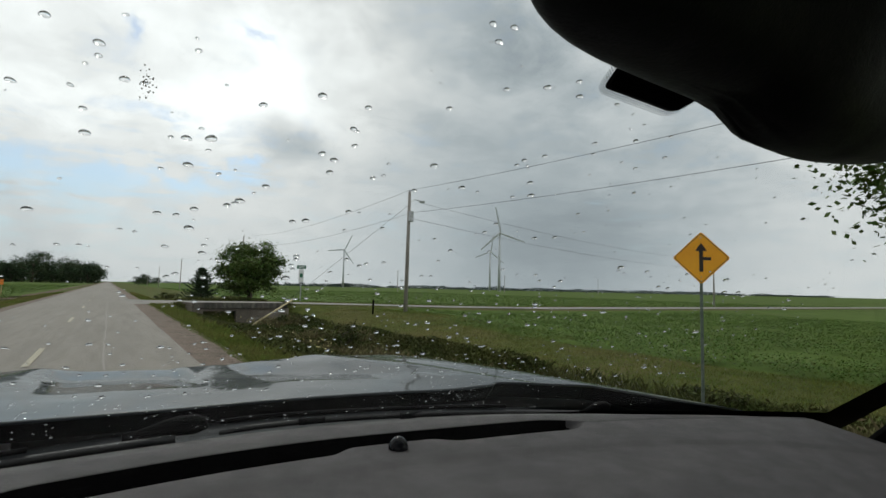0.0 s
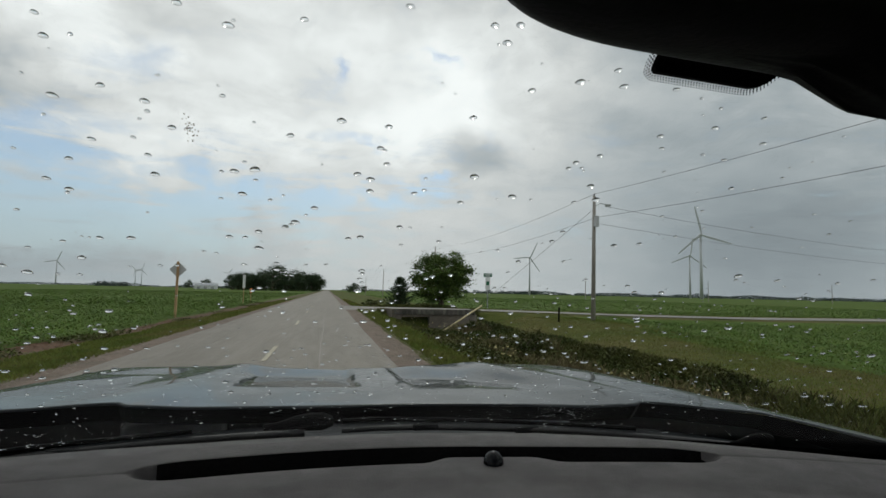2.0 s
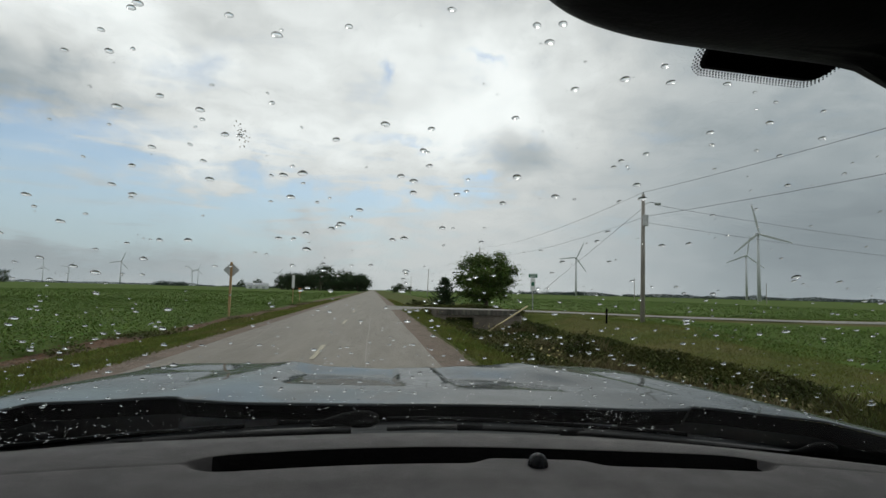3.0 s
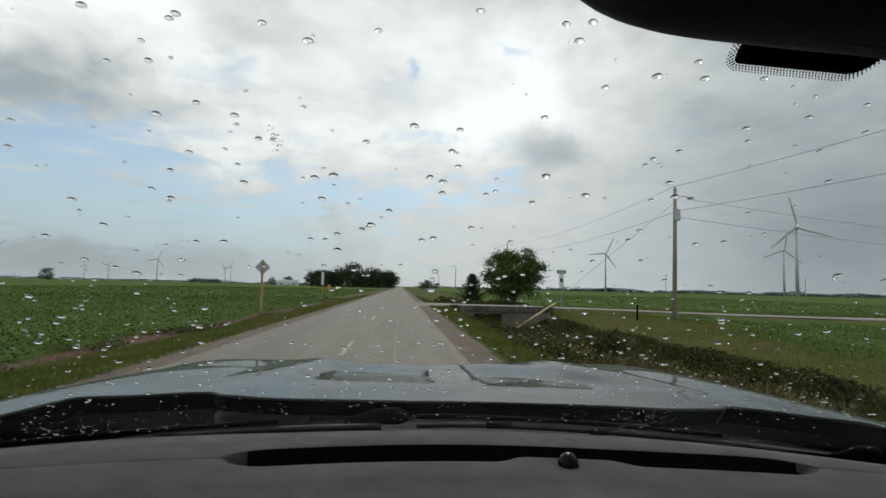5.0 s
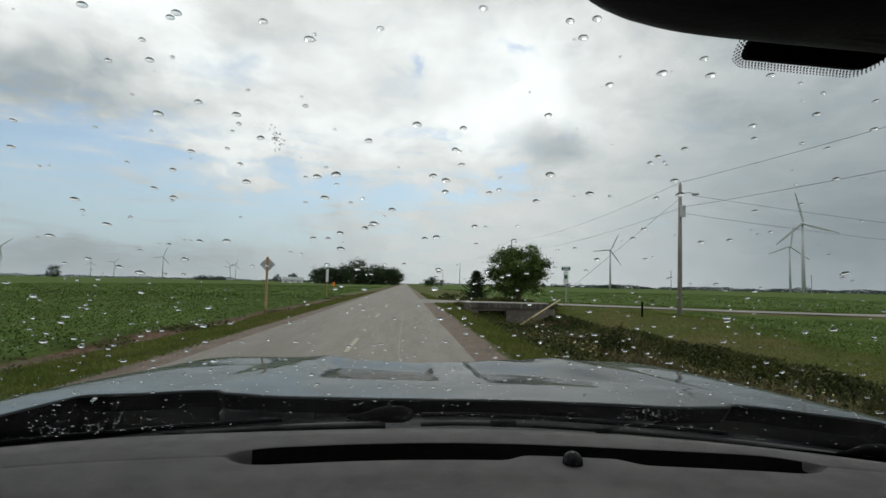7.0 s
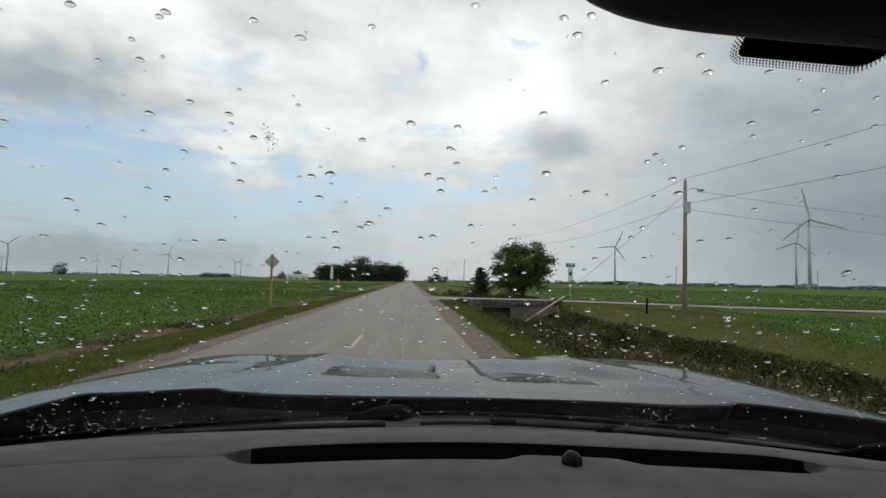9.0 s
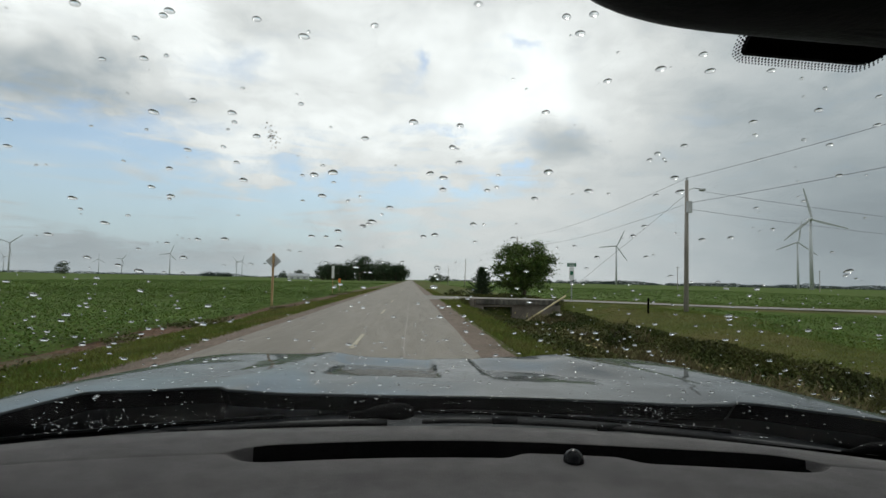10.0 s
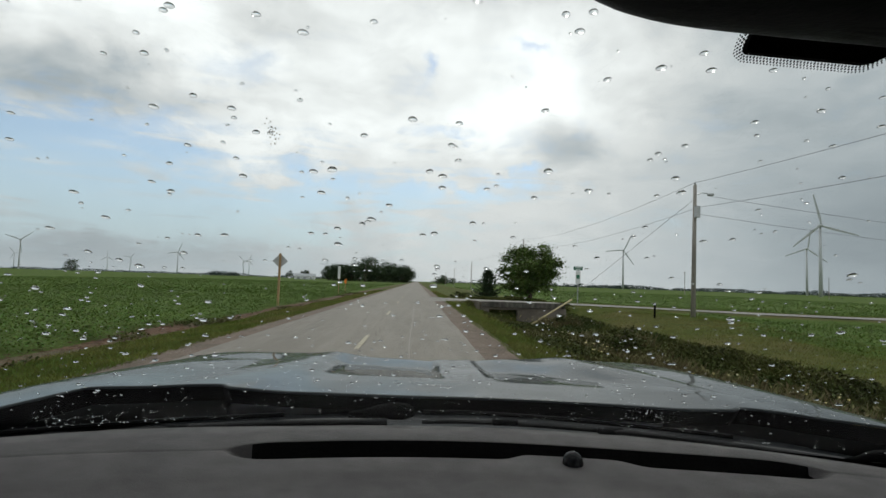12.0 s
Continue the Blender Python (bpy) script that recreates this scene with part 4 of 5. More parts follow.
# beads of rain on the bonnet
bm = bmesh.new()
for k in range(260):
    u, v = rd.uniform(-0.9, 0.9), rd.uniform(0.02, 0.6)
    x, y, z = bonnet_point(u, v)
    r = rd.uniform(0.0012, 0.0032)
    ring = [bm.verts.new((x + r * math.cos(q), y + r * math.sin(q), bonnet_z(x, y) + 0.0004)) for q in (math.pi / 4 * i for i in range(8))]
    top = bm.verts.new((x, y, z + r * 0.5))
    for i in range(8):
        bm.faces.new((ring[i], ring[(i + 1) % 8], top))
    bm.faces.new(ring[::-1])
solo("bonnet_beads", bm, WATER, "small beads of rain on the bonnet", "raindrops", "stuff")

# ---- roadside things ----


def plate(points, thick, bm=None, lift=0.0):
    """A flat polygon in the x-z plane with thickness along y."""
    bm = bm or bmesh.new()
    f = [bm.verts.new((x, -thick / 2 - lift, z)) for x, z in points]
    b = [bm.verts.new((x, thick / 2 - lift, z)) for x, z in points]
    bm.faces.new(f)
    bm.faces.new(b[::-1])
    for i in range(len(points)):
        j = (i + 1) % len(points)
        bm.faces.new((f[i], b[i], b[j], f[j]))
    return bm


def diamond(half, r=0.06, n=5):
    pts = []
    for k in range(4):
        a0 = math.pi / 2 * k
        c = (math.cos(a0) * (half - r * 1.41), math.sin(a0) * (half - r * 1.41))
        for q in range(n):
            a = a0 - math.pi / 4 + math.pi / 2 * q / (n - 1)
            pts.append((c[0] + r * math.cos(a), c[1] + r * math.sin(a)))
    return pts


def channel_post(height, material, parent, tilt=0.0):
    bm = bmesh.new()
    for dx, w in ((-0.028, 0.012), (0.028, 0.012), (0, 0.05)):
        box((w, 0.012 if w > 0.03 else 0.03, height), (dx, 0.0, height / 2), 0.002, bm, segs=1)
    for k in range(int(height / 0.1)):
        box((0.014, 0.004, 0.03), (0, -0.008, 0.05 + 0.1 * k), 0.001, bm, segs=1)
    return part("post", bm, material, parent, "steel channel post with punched holes")


def warning_sign(at, turn):
    """Yellow diamond: road ahead with a side road joining."""
    s = thing("warning_sign", "yellow diamond side-road warning sign on a steel post", "road sign", at=at, turn=turn)
    top = 4.5
    channel_post(top - 0.35, GREEN_STEEL, s)
    d = part("sign_plate", plate(diamond(0.645), 0.004), SIGN_YELLOW, s, "amber-yellow diamond plate")
    d.location = (0, -0.03, top - 0.15 - 0.10)
    bm = bmesh.new()
    outer, inner = diamond(0.615, 0.05), diamond(0.595, 0.045)
    for i in range(len(outer)):
        j = (i + 1) % len(outer)
        q = [bm.verts.new((p[0], -0.0045, p[1])) for p in (outer[i], outer[j], inner[j], inner[i])]
        bm.faces.new(q)
    part("border", bm, SIGN_BLACK, d, "thin black border line")
    bm = bmesh.new()
    for pts in ([(-0.045, -0.34), (0.045, -0.34), (0.045, -0.055), (0.22, -0.055), (0.22, 0.02), (0.045, 0.02), (0.045, 0.17), (0.135, 0.17), (0, 0.37), (-0.135, 0.17), (-0.045, 0.17)],):
        bm.faces.new([bm.verts.new((x, -0.006, z)) for x, z in pts])
    part("arrow_symbol", bm, SIGN_BLACK, d, "black upright arrow with a right-hand stub")
    for z in (0.50, -0.46, -0.56):
        b = bmesh.new()
        tube([(0, -0.002, z), (0, -0.010, z)], [0.016, 0.014], 10, b)
        part("bolt", b, STEEL, d)
    return s


def sign_from_behind(at, turn):
    s = thing("road_sign", "bare aluminium back of a diamond sign on a timber post", "road sign", at=at, turn=turn)
    part("post", box((0.15, 0.15, 4.0), (0, 0, 1.75), 0.012), POST_WOOD, s, "square treated timber post")
    p = part("sign_plate", plate(diamond(0.545), 0.005), SIGN_BACK, s, "grey aluminium diamond plate seen from behind")
    p.location = (0, 0.095, 3.2)
    for z in (3.0, 3.45):
        b = bmesh.new()
        tube([(0, -0.095, z), (0, -0.07, z)], [0.02, 0.02], 8, b)
        part("bolt", b, STEEL, s)
    return s


def marker_stake(at, turn, high, tip, tall):
    s = thing("marker_stake", "timber marker stake with a coloured board at the field edge", "marker stake", "stakes along the field edge", at=at, turn=turn)
    part("post", box((0.09, 0.09, high), (0, 0, high / 2), 0.01), POST_WOOD, s)
    board = part("board", plate([(-0.17, -tall), (0.17, -tall), (0.17, tall), (-0.17, tall)], 0.012), tip, s)
    board.location = (0, -0.06, high - tall + 0.05)
    return s


warning_sign((12.1, 7.6, land(12.1, 7.6) - 0.45), -50)
sign_from_behind((-9.9, 38.6, land(-9.9, 38.6)), 6)
marker_stake((-10.6, 72.6, land(-10.6, 72.6)), 4, 3.7, SIGN_WHITE, 0.85)
marker_stake((-10.9, 81.6, land(-10.9, 81.6)), 4, 2.0, ORANGE, 0.32)


# utility poles and their wires
def pole_tops(x, y, z, high):
    return (x, y, z + high - 0.25), (x + 0.12, y, z + high - 1.75)


def utility_pole(x, y, high, lean=0.0, lamp=False):
    z = land(x, y)
    s = thing("utility_pole", "weathered grey timber utility pole" + (" with a lamp arm" if lamp else " carrying two wires"), "utility pole", "poles along the road", at=(x, y, z))
    part("shaft", tube([(0, 0, -0.3), (lean * 0.5, 0, high / 2), (lean, 0, high)], [0.17, 0.145, 0.115], 12), POLE_WOOD, s, smooth=True)
    part("insulator", tube([(lean, 0, high), (lean, 0, high + 0.10), (lean, 0, high + 0.2)], [0.03, 0.055, 0.03], 10), STEEL, s)
    part("side_bracket", tube([(lean, 0, high - 1.7), (lean + 0.30, 0, high - 1.62)], [0.03, 0.03], 8), STEEL, s)
    if lamp:
        arm = part("lamp_arm", tube([(lean, 0, high - 0.8), (lean + 0.5, 0, high - 0.55), (lean + 0.95, 0, high - 0.6)], [0.035, 0.03, 0.03], 8), STEEL, s)
        part("lamp_head", box((0.42, 0.24, 0.16), (lean + 1.15, 0, high - 0.66), 0.05, segs=3), SIGN_BACK, arm, "grey lamp head")
        part("transformer", tube([(lean - 0.0, -0.32, high - 2.4), (lean, -0.32, high - 1.6)], [0.2, 0.2], 14), SIGN_BACK, s, "grey can transformer")
    return s


POLES = [(21.0, -38, 10.2, 0.0), (19.6, 36.7, 9.5, 0.12), (22.0, 111.0, 12.2, 0.35), (22.2, 218.0, 11.4, 0.2), (22.4, 320.0, 10.8, 0.0), (22.5, 420.0, 10.4, 0.1)]
for k, (x, y, high, lean) in enumerate(POLES):
    utility_pole(x, y, high, lean, lamp=(k == 1))
for k in range(len(POLES) - 1):
    for lo in (0, 1):
        ends = []
        for x, y, high, lean in (POLES[k], POLES[k + 1]):
            ends.append(Vector((x + lean + (0.28 if lo else 0), y, land(x, y) + high + (0.15 if not lo else -1.62))))
        pts = []
        for i in range(25):
            f = i / 24
            p = ends[0].lerp(ends[1], f)
            p.z -= 1.1 * 4 * f * (1 - f)
            pts.append(p)
        solo("power_line", tube(pts, [0.013] * 25, 5), CABLE, "thin dark overhead wire sagging between poles", "overhead wire", group="wires between the poles")
gx, gyy = 19.6, 36.7
solo("guy_wire", tube([(gx, gyy, land(gx, gyy) + 8.4), (12.9, 46.6, -0.1)], [0.012, 0.012], 5), CABLE, "slanting guy wire holding a utility pole", "guy wire")
# the branch line that follows the side road
utility_pole(96.0, 57.0, 9.0)
for lo in (0, 1):
    a = Vector((gx + (1.0 if not lo else 0.3), gyy, land(gx, gyy) + (8.75 if not lo else 7.4)))
    b = Vector((96.0, 57.0, land(96, 57) + (9.0 if not lo else 7.4)))
    pts = [a.lerp(b, i / 24) - Vector((0, 0, 0.9 * 4 * (i / 24) * (1 - i / 24))) for i in range(25)]
    solo("power_line", tube(pts, [0.013] * 25, 5), CABLE, "thin dark overhead wire along the side road", "overhead wire", group="wires between the poles")
for x, y, high in ((150.0, 290.0, 13.0), (250.0, 310.0, 13.0), (75, 330, 12), (340, 300, 13)):
    s = thing("field_pole", "thin bare pole standing far out in the crop", "utility pole", "poles across the field", at=(x, y, land(x, y)))
    part("shaft", tube([(0, 0, -0.3), (0, 0, high)], [0.22, 0.16], 8), POLE_WOOD, s)
    part("crossarm", box((1.8, 0.14, 0.14), (0, 0, high - 0.5), 0.02), POLE_WOOD, s)


# small green guide sign and dark post by the side road
s = thing("guide_sign", "small green and white guide sign on a post", "road sign", at=(16.5, 53.6, land(16.5, 53.6)), turn=-14)
part("post", box((0.10, 0.10, 3.75), (0, 0, 1.85), 0.01), STEEL, s)
part("upper_plate", plate([(-0.45, 3.42), (0.45, 3.42), (0.45, 3.80), (-0.45, 3.80)], 0.01, None, 0.07), SIGN_GREEN, s, "green name plate")
bm = bmesh.new()
for z, w in ((3.70, 0.34), (3.53, 0.27)):
    plate([(-w, z - 0.035), (w, z - 0.035), (w, z + 0.035), (-w, z + 0.035)], 0.004, bm, 0.082)
part("lettering_bars", bm, SIGN_WHITE, s, "plain white bars of writing")
part("lower_plate", plate([(-0.25, 2.05), (0.25, 2.05), (0.25, 3.36), (-0.25, 3.36)], 0.01, None, 0.07), SIGN_WHITE, s, "white lower plate")
part("emblem", plate([(-0.16, 2.55), (0.16, 2.55), (0.16, 2.95), (-0.16, 2.95)], 0.004, None, 0.082), SIGN_GREEN, s, "green square emblem")
s = thing("short_post", "short black post at the mown verge", "post", at=(16.5, 36.0, land(16.5, 36)))
part("shaft", tube([(0, 0, -0.1), (0.03, 0, 1.0)], [0.07, 0.065], 10), TRIM_BLACK, s)
part("cap", tube([(0.03, 0, 1.0), (0.03, 0, 1.06)], [0.08, 0.05], 10), TRIM_BLACK, s)

# culvert under the side road
cul = thing("culvert", "stained concrete box culvert carrying the side road over a ditch", "culvert", at=(8.8, BRIDGE_Y + 0.3, 0.0))
bm = bmesh.new()
for x0, x1, top, low in ((-3.5, -2.8, -0.30, -2.3), (-0.44, 3.6, -0.30, -2.4), (-2.8, -0.44, -0.30, -0.50)):
    box((x1 - x0, 0.5, top - low), ((x0 + x1) / 2, 0, (top + low) / 2), 0.012, bm, segs=1)
part("headwall", bm, CONCRETE, cul, "pale concrete headwall with a square opening")
bm = bmesh.new()
for k in range(22):
    w = 6.85 / 22
    box((w + 0.004, 0.72 + 0.02 * noise.noise((k * 0.9, 3, 0)), 0.44 + 0.02 * noise.noise((k * 1.7, 0, 0))), (-3.42 + w * (k + 0.5), -0.10, -0.085), 0.012, bm, segs=1)
part("parapet", bm, DARK_CONCRETE, cul, "dark weathered concrete parapet beam")
part("wing_wall", box((0.5, 2.3, 1.7), (-3.75, 0.95, -0.72), 0.03, None, Matrix.Rotation(0.35, 4, "Z")), CONCRETE, cul, "wing wall turned back towards the road")
bm = bmesh.new()
box((0.25, 6.0, 2.2), (-2.93, 3.2, -1.6), 0.0, bm)
box((0.25, 6.0, 2.2), (-0.31, 3.2, -1.6), 0.0, bm)
box((2.9, 6.0, 0.2), (-1.62, 3.2, -0.42), 0.0, bm)
box((2.9, 0.2, 2.2), (-1.62, 6.2, -1.6), 0.0, bm)
part("barrel", bm, DARK_CONCRETE, cul, "dark inside of the culvert")
rail = solo("slanting_rail", tube([(8.35, 40.7, land(8.35, 40.7) - 0.1), (12.75, 43.0, 0.52)], [0.075, 0.07], 10), BAMBOO, "pale timber rail leaning from the ditch to the culvert", "rail", smooth=True)


# ---- trees ----
def limb_paths(r, base, height, spread, count, start=0.25):
    out = []
    for k in range(count):
        a = 2 * math.pi * (k * 0.382 + r.uniform(-0.05, 0.05))
        h0 = height * r.uniform(start, 0.62)
        reach = spread * r.uniform(0.6, 1.0)
        rise = height * r.uniform(0.12, 0.42)
        p0 = Vector((0, 0, h0))
        p1 = p0 + Vector((math.cos(a) * reach * 0.45, math.sin(a) * reach * 0.45, rise * 0.6))
        p2 = p0 + Vector((math.cos(a + 0.3) * reach, math.sin(a + 0.3) * reach, rise))
        out.append((p0, p1, p2))
    return out


def broad_tree(name, label, at, height, spread, leaf, count, seed, material, foot=0.22, category="tree", group="", wide_low=0.0, trunks=1, limb_count=16, loose=1.0):
    r = random.Random(seed)
    t = thing(name, label, category, group, at=at)
    wood = bmesh.new()
    for k in range(trunks):
        a = 2 * math.pi * k / max(1, trunks) + r.uniform(0, 1)
        off = Vector((math.cos(a), math.sin(a), 0)) * (0.12 * height / 6 if trunks > 1 else 0)
        tube([off * 0.4 + Vector((0, 0, -0.15)), off * 1.6 + Vector((0, 0, height * 0.3)), off * 3 + Vector((r.uniform(-0.2, 0.2), 0, height * 0.75))], [height * 0.028, height * 0.02, height * 0.006], 8, wood)
    clumps = []
    for p0, p1, p2 in limb_paths(r, at, height, spread, limb_count, foot):
        tube([p0, p1, p2], [height * 0.012, height * 0.008, height * 0.003], 6, wood)
        for f in (0.45, 0.7, 0.9, 1.05):
            c = p1.lerp(p2, f) if f > 0.5 else p0.lerp(p1, f * 2)
            clumps.append(c + Vector((r.gauss(0, 0.10), r.gauss(0, 0.10), r.gauss(0, 0.06))) * height * 0.6)
    for k in range(limb_count * 2):
        a, q = r.uniform(0, 2 * math.pi), r.random() ** 0.6
        h = r.uniform(foot + 0.05, 1.0)
        prof = (math.sin(min(1, (h - foot) / (1 - foot)) * math.pi * 0.80 + 0.45)) ** 0.7 if h < 1 else 0.3
        clumps.append(Vector((math.cos(a) * spread * q * prof, math.sin(a) * spread * q * prof, height * h * 0.95)))
    part("trunk", wood, BARK, t, "dark branching trunk", smooth=True)
    centres = np.array([tuple(c) for c in clumps])
    pick = rng.integers(0, len(centres), count)
    pts = centres[pick] + rng.normal(size=(count, 3)) * np.array([0.062, 0.062, 0.046]) * loose * height * rng.uniform(0.5, 1.3, (count, 1))
    pts[:, 2] = np.maximum(pts[:, 2], height * foot * 0.75)
    part("crown", quads_mesh("crown", leaves(pts, leaf, 0.3, 0.62), material), material, t, "uneven crown of small leaves")
    return t


broad_tree("roadside_tree", "small round-headed leafy tree by the ditch bank", (12.7, 59.0, land(12.7, 59.0) - 0.1), 6.6, 2.9, 0.24, 27000, 3, LEAF, 0.22, trunks=3, limb_count=24)
broad_tree("large_tree", "tall leafy tree with low hanging branches", (20.0, 1.9, land(20.0, 1.9)), 11.5, 4.6, 0.21, 46000, 8, LEAF, 0.26, limb_count=34)


def cedar(at, height, spread, seed):
    r = random.Random(seed)
    t = thing("cedar_tree", "dark evergreen cedar with upswept ragged branches", "tree", at=at)
    wood = bmesh.new()
    tube([(0, 0, -0.1), (0.02, 0, height * 0.5), (0, 0, height * 0.97)], [0.10, 0.06, 0.012], 8, wood)
    quads = []
    for k in range(92):
        f = (k / 92) ** 0.9
        z0 = height * (0.03 + 0.90 * f)
        reach = spread * (1 - f) ** 0.75 * r.uniform(0.60, 1.08) + 0.10
        a = k * 2.39996
        d = Vector((math.cos(a), math.sin(a), 0))
        rise = reach * r.uniform(0.15, 0.55)
        p = [Vector((0, 0, z0)) + d * reach * q + Vector((0, 0, rise * q ** 1.6 - 0.05 * math.sin(q * 3))) for q in (0, 0.35, 0.7, 1.0)]
        tube(p, [0.022, 0.015, 0.009, 0.003], 5, wood)
        n = int(60 + 150 * reach / spread)
        q = rng.uniform(0.12, 1.06, n)
        base = np.array([[*(Vector((0, 0, z0)) + d * reach * s + Vector((0, 0, rise * s ** 1.6 - 0.05 * math.sin(s * 3))))] for s in q])
        side = np.array([-d.y, d.x, 0])
        fan = rng.normal(size=n) * 0.14 * (1.15 - q) * spread
        base += side * fan[:, None] + rng.normal(size=(n, 3)) * 0.04 + np.array([0, 0, 1]) * (np.abs(fan) * 0.2)[:, None]
        aim = np.array([d.x, d.y, 0.55]) + side * (np.sign(fan) * 0.7)[:, None]
        quads.append(leaves(base, 0.20 * height / 4.5, 0.3, 0.30, aim * 2.2))
    part("trunk", wood, BARK, t, smooth=True)
    part("crown", quads_mesh("crown", np.concatenate(quads), NEEDLE), NEEDLE, t, "dense sprays of dark scale leaves")
    return t


cedar((9.3, 69.0, land(9.3, 69) - 0.1), 4.9, 2.5, 5)

# shrubs and tall weeds in the ditch
for k, (x, y, h, w) in enumerate(((8.2, 21.0, 1.9, 0.9), (10.6, 37.5, 1.3, 1.0), (4.9, 62.0, 1.3, 1.4))):
    broad_tree("ditch_shrub", "low dark green shrub among ditch weeds", (x, y, land(x, y)), h, w, 0.11, 2600, 20 + k, WEED, 0.08, "shrub", "shrubs in the ditch", limb_count=12)

# grove by the road far ahead, and single trees far off
r = random.Random(4)
for k in range(20):
    f = k / 19
    x, y = -8 - 76 * f + r.uniform(-4, 4), 505 + r.uniform(-35, 45) + 40 * (1 - f)
    h = (15 + 5 * math.sin(f * 3.1) + r.uniform(-3.5, 3.5)) * (0.72 if 0.40 < f < 0.52 else 1)
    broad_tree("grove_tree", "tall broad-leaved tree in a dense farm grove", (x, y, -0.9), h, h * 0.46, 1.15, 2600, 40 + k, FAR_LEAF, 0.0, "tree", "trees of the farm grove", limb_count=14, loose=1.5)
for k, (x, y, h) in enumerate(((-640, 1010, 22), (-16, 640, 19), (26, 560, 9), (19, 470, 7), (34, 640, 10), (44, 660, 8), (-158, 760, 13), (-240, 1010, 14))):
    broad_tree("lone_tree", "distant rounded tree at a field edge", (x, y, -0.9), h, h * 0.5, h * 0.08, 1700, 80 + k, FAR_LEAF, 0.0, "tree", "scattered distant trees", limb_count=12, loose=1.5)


def far_line(name, label, x0, y0, x1, y1, high, count, seed, gap=0.4):
    """A long hedge-like line of far trees, ragged along its top; leaf colour carries the haze."""
    f = rng.uniform(0, 1, count)
    lump = np.array([0.5 + 0.5 * noise.noise((v * 23.0, seed * 3.7, 0)) + 0.3 * noise.noise((v * 70.0, seed, 5)) for v in f])
    keep = lump > gap * rng.uniform(0.6, 1.1, count)
    f, lump = f[keep], lump[keep]
    top = high * np.clip(lump, 0.15, 1.2)
    pts = np.stack([x0 + (x1 - x0) * f, y0 + (y1 - y0) * f + rng.normal(size=len(f)) * 12, -1.0 + top * rng.uniform(0.05, 1.0, len(f))], 1)
    solo(name, quads_mesh(name, leaves(pts, high * 0.2, 0.2, 0.8), HAZE_TINT_LEAF), HAZE_TINT_LEAF, label, "tree line", "stuff")


far_line("tree_line", "line of distant trees beyond the fields, haze painted into the leaf colour", 560, 1500, 2900, 1150, 17, 22000, 1, 0.35)
far_line("tree_line", "line of distant trees beyond the fields, haze painted into the leaf colour", 380, 1800, 700, 1700, 17, 3500, 2, 0.45)
far_line("tree_line", "line of distant trees beyond the fields, haze painted into the leaf colour", 60, 2300, 900, 2200, 12, 7000, 6, 0.3)
far_line("tree_line", "line of distant trees beyond the fields, haze painted into the leaf colour", -2600, 2000, -60, 2500, 15, 18000, 3, 0.40)
far_line("tree_line", "line of distant trees beyond the fields, haze painted into the leaf colour", -600, 1560, -520, 1560, 18, 1400, 4, 0.34)
far_line("tree_line", "line of distant trees beyond the fields, haze painted into the leaf colour", -380, 1300, -130, 1250, 8, 2500, 5, 0.45)

# pale farm building beside the grove
barn = thing("farm_building", "long pale farm building with a grey roof", "building", at=(-134, 640, -0.9), turn=8)
part("wall", box((24, 11, 4.2), (0, 0, 2.1), 0.05), BARN_WALL, barn, "pale siding wall")
bm = bmesh.new()
sec = [(-6.2, 4.1), (0, 7.2), (6.2, 4.1), (0, 6.9)]
a = [bm.verts.new((-12.5, y, z)) for y, z in sec]
b = [bm.verts.new((12.5, y, z)) for y, z in sec]
bm.faces.new(a)
bm.faces.new(b[::-1])
for i in range(4):
    bm.faces.new((a[i], b[i], b[(i + 1) % 4], a[(i + 1) % 4]))
part("roof", bm, BARN_ROOF, barn, "grey pitched roof")
for x in (-7, 0, 7):
    part("door", box((3.2, 0.12, 3.0), (x, -5.53, 1.5), 0.02), BARN_ROOF, barn, "grey sliding door")


# ---- wind turbines ----
def blade_shape(length):
    bm = bmesh.new()
    secs = []
    for k in range(9):
        f = k / 8
        c = length * (0.035 + 0.055 * math.sin(min(1, f * 3.2) * math.pi / 2) * (1 - f) ** 0.9) if f > 0.03 else length * 0.04
        th = c * (0.9 - 0.72 * min(1, f * 4)) * 0.5
        secs.append([bm.verts.new((x, y, length * (0.01 + f))) for x, y in ((-c * 0.3, 0), (0, -th), (c * 0.7, 0), (0, th))])
    for s0, s1 in zip(secs, secs[1:]):
        for i in range(4):
            bm.faces.new((s0[i], s0[(i + 1) % 4], s1[(i + 1) % 4], s1[i]))
    bm.faces.new(secs[0][::-1])
    bm.faces.new(secs[-1])
    return bm


blade_me = finish(blade_shape(43.0), "blade", TURBINE)
tower_me = finish(tube([(0, 0, 0), (0, 0, 45), (0, 0, 94)], [2.5, 2.1, 1.5], 20), "tower", TURBINE, True)
nac_me = finish(box((4.0, 10.5, 4.0), (0, 1.2, 96), 0.8, segs=3), "nacelle", TURBINE, True)
hub_bm = bmesh.new()
bmesh.ops.create_uvsphere(hub_bm, u_segments=16, v_segments=10, radius=2.1)
hub_me = finish(hub_bm, "hub", TURBINE, True)


def turbine(x, y, turn, spin):
    t = thing("wind_turbine", "pale three-bladed wind turbine standing far off in the fields", "wind turbine", "wind farm turbines", at=(x, y, -1.0), turn=turn)
    part("tower", tower_me, TURBINE, t)
    part("nacelle", nac_me, TURBINE, t)
    h = part("hub", hub_me, TURBINE, t)
    h.location = (0, -5.6, 96)
    for k in range(3):
        b = part("blade", blade_me, TURBINE, h)
        b.rotation_euler = (0, radians(spin + 120 * k), 0)
    return t


